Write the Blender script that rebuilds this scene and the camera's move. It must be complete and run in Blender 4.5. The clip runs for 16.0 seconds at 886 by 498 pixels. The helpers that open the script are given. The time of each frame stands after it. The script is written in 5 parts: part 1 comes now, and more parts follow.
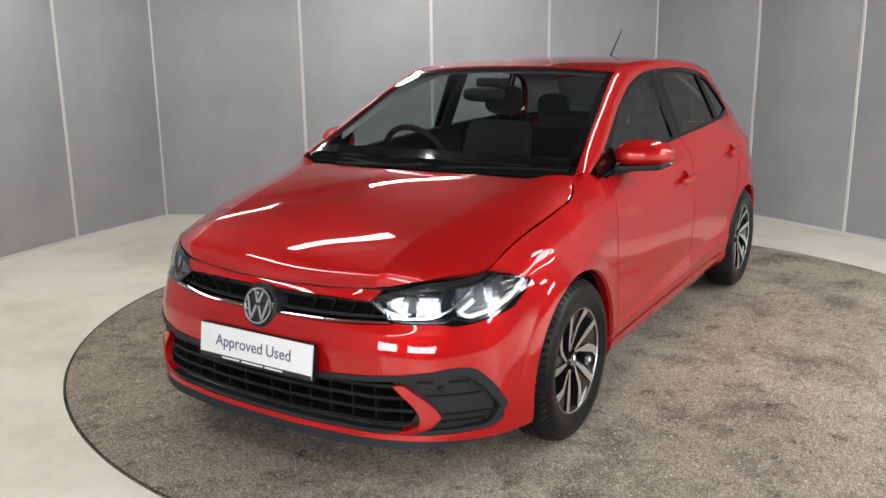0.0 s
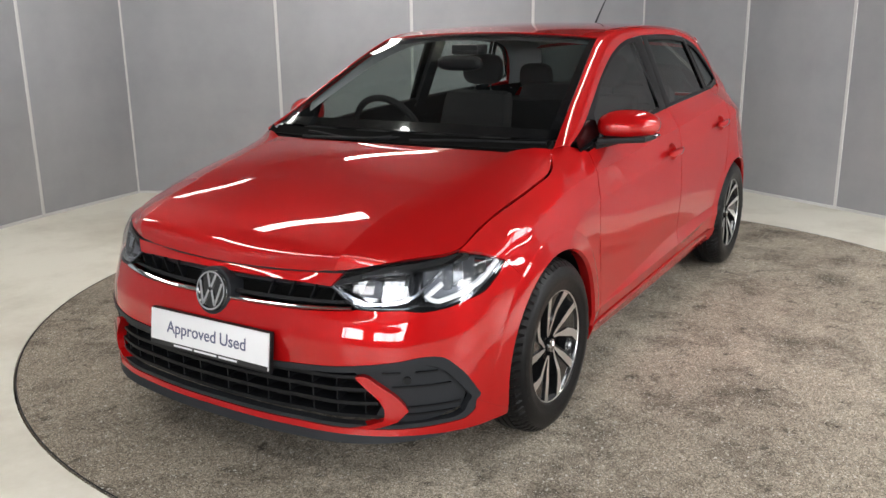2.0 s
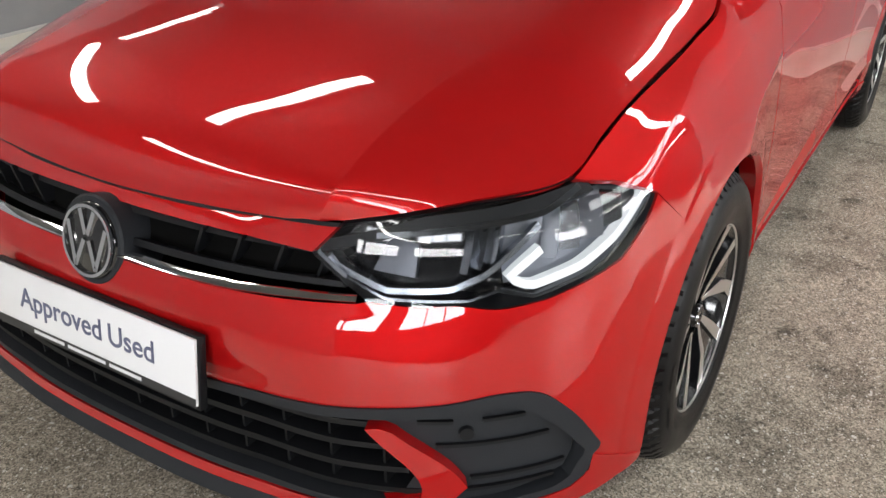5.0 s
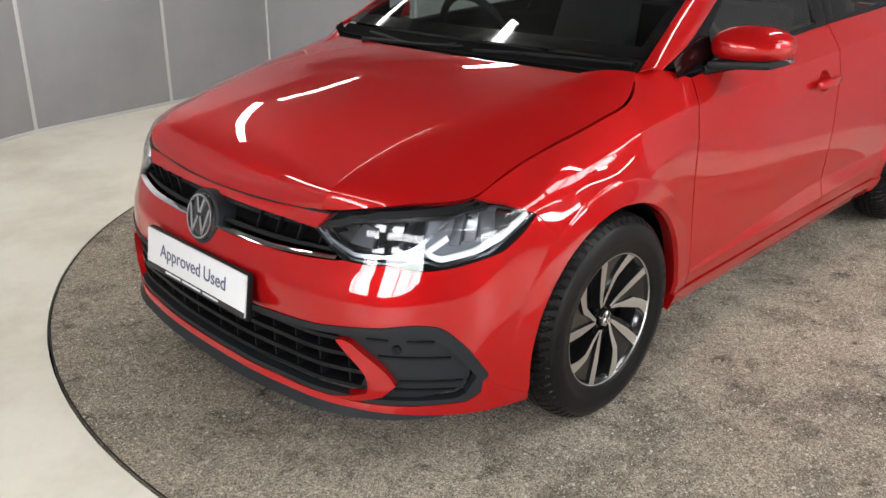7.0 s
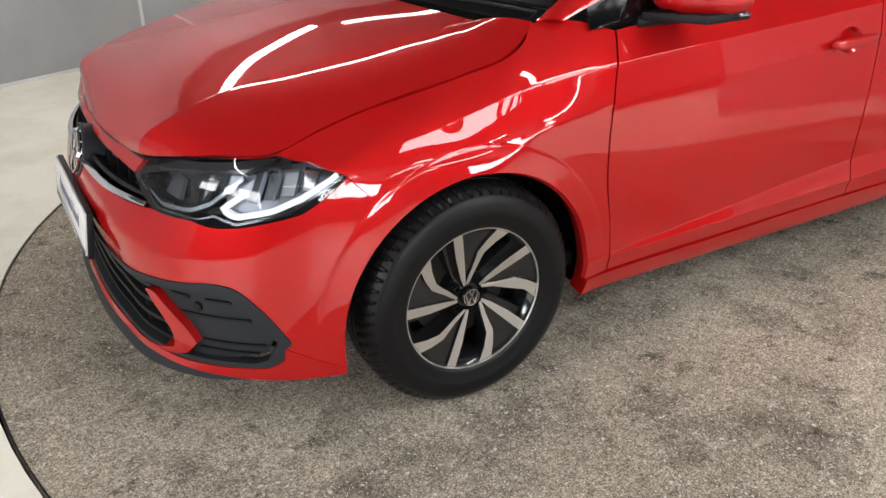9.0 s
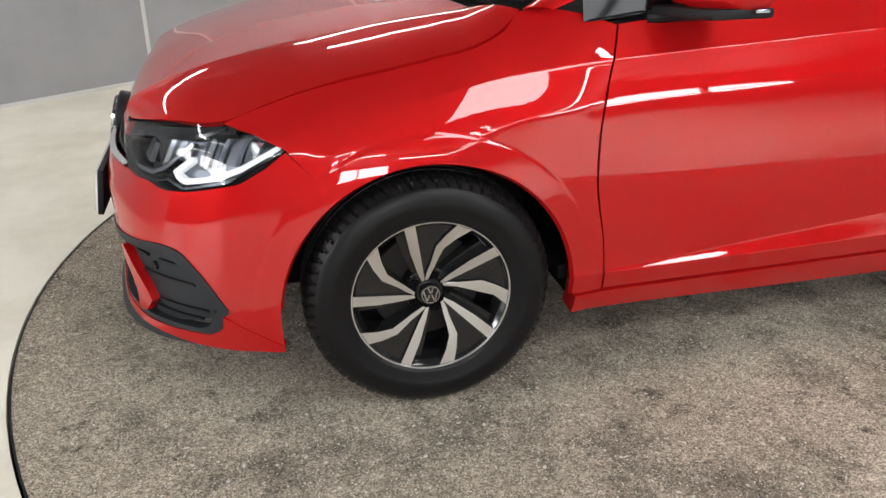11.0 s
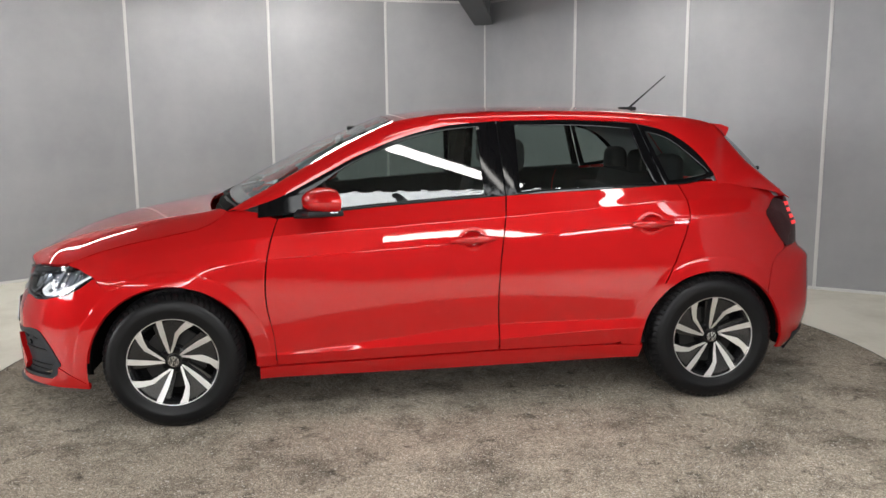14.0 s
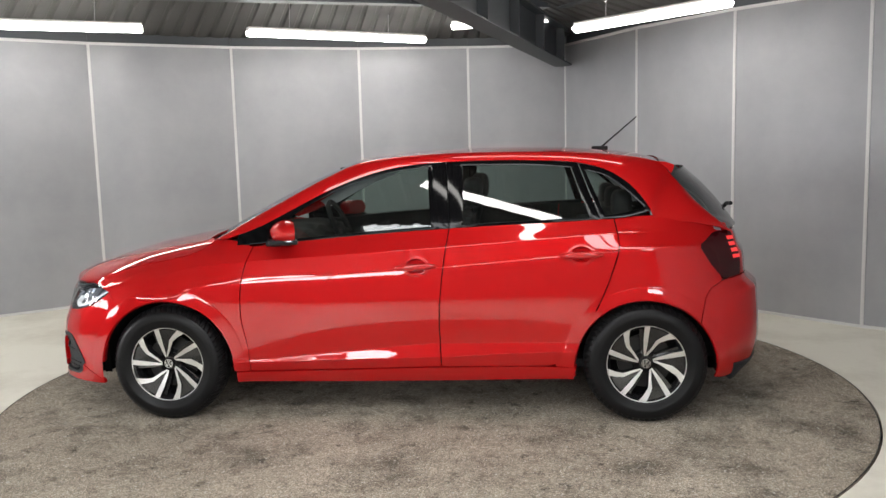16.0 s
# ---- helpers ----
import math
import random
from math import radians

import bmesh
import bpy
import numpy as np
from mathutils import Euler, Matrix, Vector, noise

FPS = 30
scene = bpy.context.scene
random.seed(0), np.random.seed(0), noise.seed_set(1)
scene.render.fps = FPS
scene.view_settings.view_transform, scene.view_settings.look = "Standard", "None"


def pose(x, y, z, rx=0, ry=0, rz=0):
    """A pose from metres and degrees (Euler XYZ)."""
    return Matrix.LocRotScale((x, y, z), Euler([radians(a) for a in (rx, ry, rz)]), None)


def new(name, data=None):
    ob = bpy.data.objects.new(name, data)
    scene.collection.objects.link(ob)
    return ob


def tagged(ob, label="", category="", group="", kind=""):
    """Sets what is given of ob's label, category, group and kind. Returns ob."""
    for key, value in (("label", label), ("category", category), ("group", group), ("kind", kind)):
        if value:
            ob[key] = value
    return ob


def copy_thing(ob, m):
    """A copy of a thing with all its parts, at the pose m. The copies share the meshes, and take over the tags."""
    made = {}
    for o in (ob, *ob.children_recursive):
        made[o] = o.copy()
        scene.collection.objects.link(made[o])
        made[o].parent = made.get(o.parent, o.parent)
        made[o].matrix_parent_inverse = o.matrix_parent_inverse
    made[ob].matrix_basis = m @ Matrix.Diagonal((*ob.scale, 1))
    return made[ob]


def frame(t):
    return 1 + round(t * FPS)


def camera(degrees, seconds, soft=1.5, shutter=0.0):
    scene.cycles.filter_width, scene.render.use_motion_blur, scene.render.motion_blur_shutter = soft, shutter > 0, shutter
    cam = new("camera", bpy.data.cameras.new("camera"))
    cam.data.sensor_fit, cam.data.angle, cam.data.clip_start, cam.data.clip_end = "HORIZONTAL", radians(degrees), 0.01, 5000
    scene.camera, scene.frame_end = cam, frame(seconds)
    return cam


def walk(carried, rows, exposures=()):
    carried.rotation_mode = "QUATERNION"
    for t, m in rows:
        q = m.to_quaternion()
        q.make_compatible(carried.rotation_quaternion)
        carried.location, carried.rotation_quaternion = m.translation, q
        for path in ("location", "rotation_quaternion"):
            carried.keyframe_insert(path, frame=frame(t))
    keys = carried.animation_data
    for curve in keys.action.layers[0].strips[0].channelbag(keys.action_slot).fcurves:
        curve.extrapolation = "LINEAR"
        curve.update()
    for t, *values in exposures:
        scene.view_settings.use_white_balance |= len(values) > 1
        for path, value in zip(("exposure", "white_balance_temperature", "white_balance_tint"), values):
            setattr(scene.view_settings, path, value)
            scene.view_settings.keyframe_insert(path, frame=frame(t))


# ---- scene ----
# World: the car's length runs along x (nose near 0, tail near 4.05), its left side faces -y, z is up.
cam = camera(55.5, 16.0)
PATH = [
    (0.0, pose(-1.965, -2.037, 1.439, 77.09, 0.69, -57.68)),
    (0.5, pose(-1.954, -2.040, 1.443, 77.27, 0.62, -57.95)),
    (1.0, pose(-1.935, -2.066, 1.441, 77.09, 0.73, -58.07)),
    (1.5, pose(-1.879, -2.079, 1.428, 76.59, 0.63, -58.40)),
    (2.0, pose(-1.751, -1.984, 1.405, 75.36, 0.76, -58.44)),
    (2.5, pose(-1.539, -1.729, 1.405, 73.82, 0.90, -59.23)),
    (3.0, pose(-1.287, -1.581, 1.383, 70.89, 1.27, -58.94)),
    (3.5, pose(-1.001, -1.433, 1.352, 67.58, 1.32, -59.30)),
    (4.0, pose(-0.756, -1.192, 1.270, 64.01, 0.94, -59.02)),
    (4.5, pose(-0.673, -1.112, 1.213, 62.97, 0.51, -58.80)),
    (7.0, pose(-1.058, -2.033, 1.382, 68.61, -0.48, -45.28)),
    (7.5, pose(-0.870, -2.203, 1.403, 69.48, -0.43, -40.41)),
    (8.0, pose(-0.602, -2.366, 1.370, 68.92, 0.28, -37.44)),
    (8.5, pose(-0.383, -2.437, 1.391, 65.21, -0.07, -34.18)),
    (11.0, pose(0.461, -2.660, 1.263, 66.10, 0.52, -12.90)),
    (11.5, pose(0.591, -3.115, 1.286, 70.69, 0.70, -10.74)),
    (12.0, pose(0.781, -3.406, 1.406, 72.82, 0.62, -9.78)),
    (12.5, pose(0.884, -3.743, 1.439, 75.54, 0.64, -9.92)),
    (13.0, pose(1.080, -4.061, 1.461, 77.68, 0.52, -10.10)),
    (13.5, pose(1.386, -4.394, 1.432, 78.97, 0.53, -9.24)),
    (14.0, pose(1.571, -4.617, 1.430, 80.45, 0.51, -7.58)),
    (14.5, pose(1.762, -4.835, 1.442, 80.74, 0.79, -4.18)),
    (15.0, pose(2.083, -4.997, 1.455, 81.76, 0.99, -0.77)),
    (15.5, pose(2.514, -5.135, 1.433, 82.61, 1.38, 2.72)),
    (16.0, pose(2.811, -5.131, 1.450, 83.00, 1.52, 5.81)),
]
walk(cam, PATH, [(0.0, 0.94), (8.5, 0.94), (13.5, 0.84), (16.0, 0.78)])

# ---- light ----
world = bpy.data.worlds.new("sky")
scene.world = world
world.use_nodes = True
wn = world.node_tree.nodes
sky = wn.new("ShaderNodeTexSky")
sky.sky_type, sky.sun_disc, sky.sun_elevation, sky.sun_rotation = "NISHITA", False, radians(40), radians(200)
world.node_tree.links.new(sky.outputs[0], wn["Background"].inputs[0])
wn["Background"].inputs[1].default_value = 0.12

LAMP_GLOW = 14.0          # the diffusers of the ceiling battens
ROOF_GLOW = 6.0            # daylight through the rooflight strip
WINDOW_GLOW = 11.0        # overcast daylight behind the glazed front


# ---- materials ----
def node_mat(name):
    m = bpy.data.materials.new(name)
    m.use_nodes = True
    return m, m.node_tree.nodes, m.node_tree.links, m.node_tree.nodes["Principled BSDF"]


def plain(name, colour, rough=0.5, metal=0.0, coat=0.0, bump=0.0, bump_scale=400.0, vary=0.0, vary_scale=6.0, spec=0.5):
    """A surface with a little relief and a little drift of tone."""
    m, n, l, p = node_mat(name)
    p.inputs["Base Color"].default_value = (*colour, 1)
    p.inputs["Roughness"].default_value = rough
    p.inputs["Metallic"].default_value = metal
    p.inputs["Coat Weight"].default_value = coat
    p.inputs["Coat Roughness"].default_value = 0.03
    p.inputs["Specular IOR Level"].default_value = spec
    geo = n.new("ShaderNodeTexCoord")
    if bump:
        t = n.new("ShaderNodeTexNoise")
        t.inputs["Scale"].default_value, t.inputs["Detail"].default_value = bump_scale, 3
        b = n.new("ShaderNodeBump")
        b.inputs["Strength"].default_value, b.inputs["Distance"].default_value = bump, 0.002
        l.new(geo.outputs["Object"], t.inputs["Vector"])
        l.new(t.outputs["Fac"], b.inputs["Height"])
        l.new(b.outputs["Normal"], p.inputs["Normal"])
    if vary:
        t = n.new("ShaderNodeTexNoise")
        t.inputs["Scale"].default_value, t.inputs["Detail"].default_value = vary_scale, 6
        r = n.new("ShaderNodeMapRange")
        r.inputs["To Min"].default_value, r.inputs["To Max"].default_value = rough - vary, rough + vary
        l.new(geo.outputs["Object"], t.inputs["Vector"])
        l.new(t.outputs["Fac"], r.inputs["Value"])
        l.new(r.outputs["Result"], p.inputs["Roughness"])
    return m


def paint_mat():
    """Red metallic lacquer: fine flakes under a hard clear coat."""
    m, n, l, p = node_mat("red_metallic_paint")
    geo = n.new("ShaderNodeTexCoord")
    flake = n.new("ShaderNodeTexVoronoi")
    flake.inputs["Scale"].default_value = 900
    ramp = n.new("ShaderNodeMixRGB")
    ramp.inputs["Color1"].default_value, ramp.inputs["Color2"].default_value = (0.42, 0.0055, 0.0065, 1), (0.465, 0.0075, 0.0085, 1)
    l.new(geo.outputs["Object"], flake.inputs["Vector"])
    l.new(flake.outputs["Distance"], ramp.inputs["Fac"])
    l.new(ramp.outputs["Color"], p.inputs["Base Color"])
    p.inputs["Metallic"].default_value = 0.28
    p.inputs["Specular IOR Level"].default_value = 0.0
    p.inputs["Roughness"].default_value = 0.40
    p.inputs["Coat Weight"].default_value = 1.0
    p.inputs["Coat Roughness"].default_value = 0.0
    p.inputs["Coat IOR"].default_value = 1.54
    peel = n.new("ShaderNodeTexNoise")
    peel.inputs["Scale"].default_value = 35
    b = n.new("ShaderNodeBump")
    b.inputs["Strength"].default_value, b.inputs["Distance"].default_value = 0.012, 0.001
    l.new(geo.outputs["Object"], peel.inputs["Vector"])
    l.new(peel.outputs["Fac"], b.inputs["Height"])
    l.new(b.outputs["Normal"], p.inputs["Coat Normal"])
    return m


def glass_mat(name, tint, gloss=0.05, rough=0.0):
    """Thin glazing: a tinted clear body with a gloss that grows towards grazing."""
    m = bpy.data.materials.new(name)
    m.use_nodes = True
    n, l = m.node_tree.nodes, m.node_tree.links
    n.remove(n["Principled BSDF"])
    tr, gl, lw, mix = n.new("ShaderNodeBsdfTransparent"), n.new("ShaderNodeBsdfGlossy"), n.new("ShaderNodeLayerWeight"), n.new("ShaderNodeMixShader")
    tr.inputs["Color"].default_value = (*tint, 1)
    gl.inputs["Roughness"].default_value = rough
    lw.inputs["Blend"].default_value = 0.5
    power, spread = n.new("ShaderNodeMath"), n.new("ShaderNodeMath")
    power.operation, spread.operation = "POWER", "MULTIPLY_ADD"
    power.inputs[1].default_value = 5.0
    spread.inputs[1].default_value, spread.inputs[2].default_value = 1 - gloss, gloss
    l.new(lw.outputs["Facing"], power.inputs[0])
    l.new(power.outputs[0], spread.inputs[0])
    l.new(spread.outputs[0], mix.inputs[0])
    l.new(tr.outputs[0], mix.inputs[1])
    l.new(gl.outputs[0], mix.inputs[2])
    l.new(mix.outputs[0], n["Material Output"].inputs[0])
    return m


def glow_mat(name, colour, strength, base=0.8):
    m, n, l, p = node_mat(name)
    p.inputs["Base Color"].default_value = (base, base, base, 1)
    p.inputs["Emission Color"].default_value = (*colour, 1)
    p.inputs["Emission Strength"].default_value = strength
    return m


def two_tone(name, dark, light, big, fine, rough=0.9, bump=0.4, bump_dist=0.004, spec=0.3, contrast=(0.35, 0.65), fine_amount=0.5):
    """Stains at one scale and grain at another, with relief."""
    m, n, l, p = node_mat(name)
    geo = n.new("ShaderNodeTexCoord")
    a, b = n.new("ShaderNodeTexNoise"), n.new("ShaderNodeTexNoise")
    a.inputs["Scale"].default_value, a.inputs["Detail"].default_value, a.inputs["Roughness"].default_value = big, 8, 0.65
    b.inputs["Scale"].default_value, b.inputs["Detail"].default_value = fine, 4
    r = n.new("ShaderNodeMapRange")
    r.inputs["From Min"].default_value, r.inputs["From Max"].default_value = contrast
    m1, m2 = n.new("ShaderNodeMixRGB"), n.new("ShaderNodeMixRGB")
    m1.inputs["Color1"].default_value, m1.inputs["Color2"].default_value = (*dark, 1), (*light, 1)
    m2.blend_type = "OVERLAY"
    m2.inputs["Fac"].default_value = fine_amount
    for t in (a, b):
        l.new(geo.outputs["Object"], t.inputs["Vector"])
    l.new(a.outputs["Fac"], r.inputs["Value"])
    l.new(r.outputs["Result"], m1.inputs["Fac"])
    l.new(m1.outputs["Color"], m2.inputs["Color1"])
    l.new(b.outputs["Fac"], m2.inputs["Color2"])
    l.new(m2.outputs["Color"], p.inputs["Base Color"])
    bp = n.new("ShaderNodeBump")
    bp.inputs["Strength"].default_value, bp.inputs["Distance"].default_value = bump, bump_dist
    l.new(b.outputs["Fac"], bp.inputs["Height"])
    l.new(bp.outputs["Normal"], p.inputs["Normal"])
    p.inputs["Roughness"].default_value = rough
    p.inputs["Specular IOR Level"].default_value = spec
    return m


def carpet_mat():
    """Worn needle-punch carpet: soft blotches, darker patches, pale flecks."""
    m, n, l, p = node_mat("worn_charcoal_carpet")
    geo = n.new("ShaderNodeTexCoord")

    def noise_at(scale, detail, lo, hi, rough=0.6):
        t, r = n.new("ShaderNodeTexNoise"), n.new("ShaderNodeMapRange")
        t.inputs["Scale"].default_value, t.inputs["Detail"].default_value, t.inputs["Roughness"].default_value = scale, detail, rough
        r.inputs["From Min"].default_value, r.inputs["From Max"].default_value = lo, hi
        l.new(geo.outputs["Object"], t.inputs["Vector"])
        l.new(t.outputs["Fac"], r.inputs["Value"])
        return r.outputs["Result"]

    def mix(fac, a, b, mode="MIX"):
        k = n.new("ShaderNodeMixRGB")
        k.blend_type = mode
        for socket, v in zip(k.inputs, (fac, a, b)):
            if isinstance(v, tuple):
                socket.default_value = v
            elif isinstance(v, float):
                socket.default_value = v
            else:
                l.new(v, socket)
        return k.outputs["Color"]

    tone = mix(noise_at(0.7, 4, 0.35, 0.65), (0.285, 0.250, 0.205, 1), (0.425, 0.376, 0.310, 1))
    tone = mix(noise_at(2.6, 9, 0.48, 0.66, 0.72), tone, (0.165, 0.145, 0.120, 1))
    tone = mix(noise_at(8.0, 7, 0.56, 0.68, 0.7), tone, (0.095, 0.085, 0.072, 1))
    tone = mix(noise_at(26.0, 6, 0.55, 0.80, 0.75), tone, (0.55, 0.51, 0.44, 1))


    def tufts(scale):
        t, sep = n.new("ShaderNodeTexVoronoi"), n.new("ShaderNodeSeparateColor")
        t.inputs["Scale"].default_value = scale
        l.new(geo.outputs["Object"], t.inputs["Vector"])
        l.new(t.outputs["Color"], sep.inputs[0])
        return sep.outputs

    def span(v, lo, hi):
        r = n.new("ShaderNodeMapRange")
        r.inputs["From Min"].default_value, r.inputs["From Max"].default_value = lo, hi
        l.new(v, r.inputs["Value"])
        return r.outputs["Result"]

    fine, coarse = tufts(310.0), tufts(125.0)
    grain = fine[0]
    tone = mix(1.0, tone, mix(fine[0], (0.40, 0.39, 0.38, 1), (1.66, 1.64, 1.61, 1)), "MULTIPLY")
    tone = mix(1.0, tone, mix(coarse[0], (0.78, 0.78, 0.78, 1), (1.22, 1.22, 1.22, 1)), "MULTIPLY")
    tone = mix(span(fine[1], 0.972, 0.978), tone, (0.78, 0.75, 0.69, 1))
    tone = mix(span(coarse[1], 0.993, 0.995), tone, (0.66, 0.63, 0.58, 1))
    l.new(tone, p.inputs["Base Color"])
    b = n.new("ShaderNodeBump")
    b.inputs["Strength"].default_value, b.inputs["Distance"].default_value = 0.9, 0.004
    l.new(grain, b.inputs["Height"])
    l.new(b.outputs["Normal"], p.inputs["Normal"])
    p.inputs["Roughness"].default_value = 0.95
    p.inputs["Specular IOR Level"].default_value = 0.1
    return m


RED = paint_mat()
BLACK = plain("satin_black_plastic", (0.007, 0.0075, 0.009), 0.48, bump=0.15, bump_scale=900, spec=0.22)
GRAIN = plain("grained_dark_grey_plastic", (0.018, 0.020, 0.024), 0.55, bump=0.3, bump_scale=700, spec=0.25)
GLOSS = plain("gloss_black_plastic", (0.006, 0.006, 0.007), 0.08, coat=0.6)
# near-black underseal, also standing in for shade behind grilles and inside gaps
VOID = plain("underseal_and_shade_black", (0.003, 0.003, 0.003), 0.95, spec=0.1)
CHROME = plain("polished_chrome", (0.85, 0.86, 0.88), 0.06, metal=1.0)
ALLOY = plain("diamond_cut_alloy", (0.82, 0.82, 0.81), 0.32, metal=1.0, bump=0.05, bump_scale=1200)
RIM_BLACK = plain("gloss_black_wheel_paint", (0.010, 0.010, 0.011), 0.16, coat=0.5)
RUBBER = plain("tyre_rubber", (0.0070, 0.0070, 0.0076), 0.36, bump=0.2, bump_scale=300, vary=0.12, vary_scale=9, spec=0.20)
STEEL = plain("brushed_disc_steel", (0.030, 0.029, 0.028), 0.5, metal=0.5, vary=0.1, spec=0.2)
FABRIC = plain("dark_seat_fabric", (0.010, 0.010, 0.011), 0.9, bump=0.5, bump_scale=900)
DASH = plain("soft_black_dashboard", (0.009, 0.009, 0.010), 0.75, spec=0.2, bump=0.3, bump_scale=800)
LINER = plain("pale_grey_headlining", (0.34, 0.35, 0.36), 0.9, bump=0.2, bump_scale=700)
SCREEN_GLASS = glass_mat("windscreen_glass", (0.88, 0.92, 0.905), 0.07)
SIDE_GLASS = glass_mat("green_tinted_side_glass", (0.52, 0.60, 0.57), 0.08)
REAR_GLASS = glass_mat("dark_rear_glass", (0.10, 0.12, 0.115), 0.06)
LENS = glass_mat("clear_lamp_lens", (0.93, 0.95, 0.97), 0.05)
TAIL = plain("dark_red_tail_lens", (0.030, 0.001, 0.002), 0.05, coat=0.2, spec=0.35)
TAIL_GLOW = glow_mat("lit_tail_element", (1.0, 0.02, 0.02), 0.6, 0.05)
LED = glow_mat("led_light_guide", (0.92, 0.97, 1.0), 0.28, 0.5)
REFLECTOR = plain("lamp_reflector", (0.36, 0.38, 0.42), 0.22, metal=1.0)
BOWL = plain("silvered_lamp_bowl", (0.19, 0.20, 0.225), 0.40, metal=1.0)
DARK_CHROME = plain("dark_chrome", (0.10, 0.105, 0.115), 0.2, metal=1.0)
PLATE_WHITE = plain("white_plate_acrylic", (0.78, 0.79, 0.82), 0.22, coat=0.4)
INK = plain("slate_blue_ink", (0.10, 0.11, 0.19), 0.5)
INK_BLACK = plain("black_ink", (0.02, 0.02, 0.022), 0.5)
CARPET = carpet_mat()
FLOOR = two_tone("cream_painted_concrete", (0.64, 0.60, 0.50), (0.84, 0.81, 0.71), 1.1, 40, rough=0.42, bump=0.08, spec=0.4, contrast=(0.32, 0.55), fine_amount=0.12)
PANEL = two_tone("grey_laminate_panel", (0.325, 0.332, 0.352), (0.385, 0.390, 0.408), 1.5, 500, rough=0.42, bump=0.05, bump_dist=0.001, spec=0.45, fine_amount=0.08)
STRIP = plain("pale_joint_strip", (0.66, 0.66, 0.65), 0.4)
DECK = plain("grey_ceiling_deck", (0.088, 0.086, 0.082), 0.7, bump=0.1, bump_scale=30)
GIRDER = plain("dark_grey_steel_paint", (0.055, 0.062, 0.070), 0.5, bump=0.1, bump_scale=200)
WHITE = plain("grey_hall_wall_paint", (0.13, 0.13, 0.135), 0.7, bump=0.1, bump_scale=150)
TUBE = glow_mat("led_batten_diffuser", (1.0, 0.97, 0.925), LAMP_GLOW)
# dimmed copy of TUBE: gives the bonnet streak without over-lighting the wall
DIM_TUBE = glow_mat("dimmed_batten_diffuser", (1.0, 0.97, 0.925), LAMP_GLOW * 0.4)
DAY = glow_mat("overcast_daylight", (0.97, 0.98, 1.0), WINDOW_GLOW)
ROOFLIGHT = glow_mat("translucent_rooflight", (0.95, 0.98, 1.0), ROOF_GLOW)
HOUSING = plain("white_batten_housing", (0.7, 0.7, 0.68), 0.5)
WIRE = plain("galvanised_chain", (0.4, 0.4, 0.4), 0.4, metal=0.8)


# ---- building helpers ----
def mesh_object(name, bm, material, parent=None, label="", sharp=32):
    bmesh.ops.recalc_face_normals(bm, faces=bm.faces)
    me = bpy.data.meshes.new(name)
    bm.to_mesh(me)
    bm.free()
    for p in me.polygons:
        p.use_smooth = True
    me.set_sharp_from_angle(angle=radians(sharp))
    me.materials.append(material)
    ob = new(name, me)
    if parent is not None:
        ob.parent = parent
    if label:
        ob["label"] = label
    return ob


def part(name, bm, material, parent, label="", sharp=32):
    return mesh_object(name, bm, material, parent, label, sharp)


def box(bm, x0, x1, y0, y1, z0, z1, bevel=0.0, m=None):
    g = bmesh.ops.create_cube(bm, size=1)
    for v in g["verts"]:
        v.co = Vector((x0 + (v.co.x + 0.5) * (x1 - x0), y0 + (v.co.y + 0.5) * (y1 - y0), z0 + (v.co.z + 0.5) * (z1 - z0)))
    if bevel:
        es = list({e for v in g["verts"] for e in v.link_edges})
        bmesh.ops.bevel(bm, geom=es, offset=bevel, segments=2, profile=0.6, affect="EDGES")
    return bm


def boxed(x0, x1, y0, y1, z0, z1, bevel=0.0):
    return box(bmesh.new(), x0, x1, y0, y1, z0, z1, bevel)


def tube(bm, points, r, n=8, r_end=None, cap=True):
    """A round bar along points."""
    pts = [Vector(p) for p in points]
    rings = []
    for i, p in enumerate(pts):
        d = (pts[min(i + 1, len(pts) - 1)] - pts[max(i - 1, 0)]).normalized()
        a = d.orthogonal().normalized()
        b = d.cross(a)
        rr = r if r_end is None else r + (r_end - r) * i / (len(pts) - 1)
        rings.append([bm.verts.new(p + (a * math.cos(2 * math.pi * k / n) + b * math.sin(2 * math.pi * k / n)) * rr) for k in range(n)])
    # keep the rings aligned
    for u, w in zip(rings, rings[1:]):
        best = min(range(n), key=lambda s: sum((u[k].co - w[(k + s) % n].co).length for k in range(n)))
        w[:] = w[best:] + w[:best]
        for k in range(n):
            bm.faces.new((u[k], u[(k + 1) % n], w[(k + 1) % n], w[k]))
    if cap:
        bm.faces.new(rings[0][::-1])
        bm.faces.new(rings[-1])
    return bm


def lathe(bm, profile, n=64, axis="y"):
    """Turn a profile of (radius, along) about the y axis."""
    rings = []
    for r, a in profile:
        rings.append([bm.verts.new((r * math.cos(2 * math.pi * k / n), a, r * math.sin(2 * math.pi * k / n))) for k in range(n)])
    for u, w in zip(rings, rings[1:]):
        for k in range(n):
            bm.faces.new((u[k], u[(k + 1) % n], w[(k + 1) % n], w[k]))
    return bm


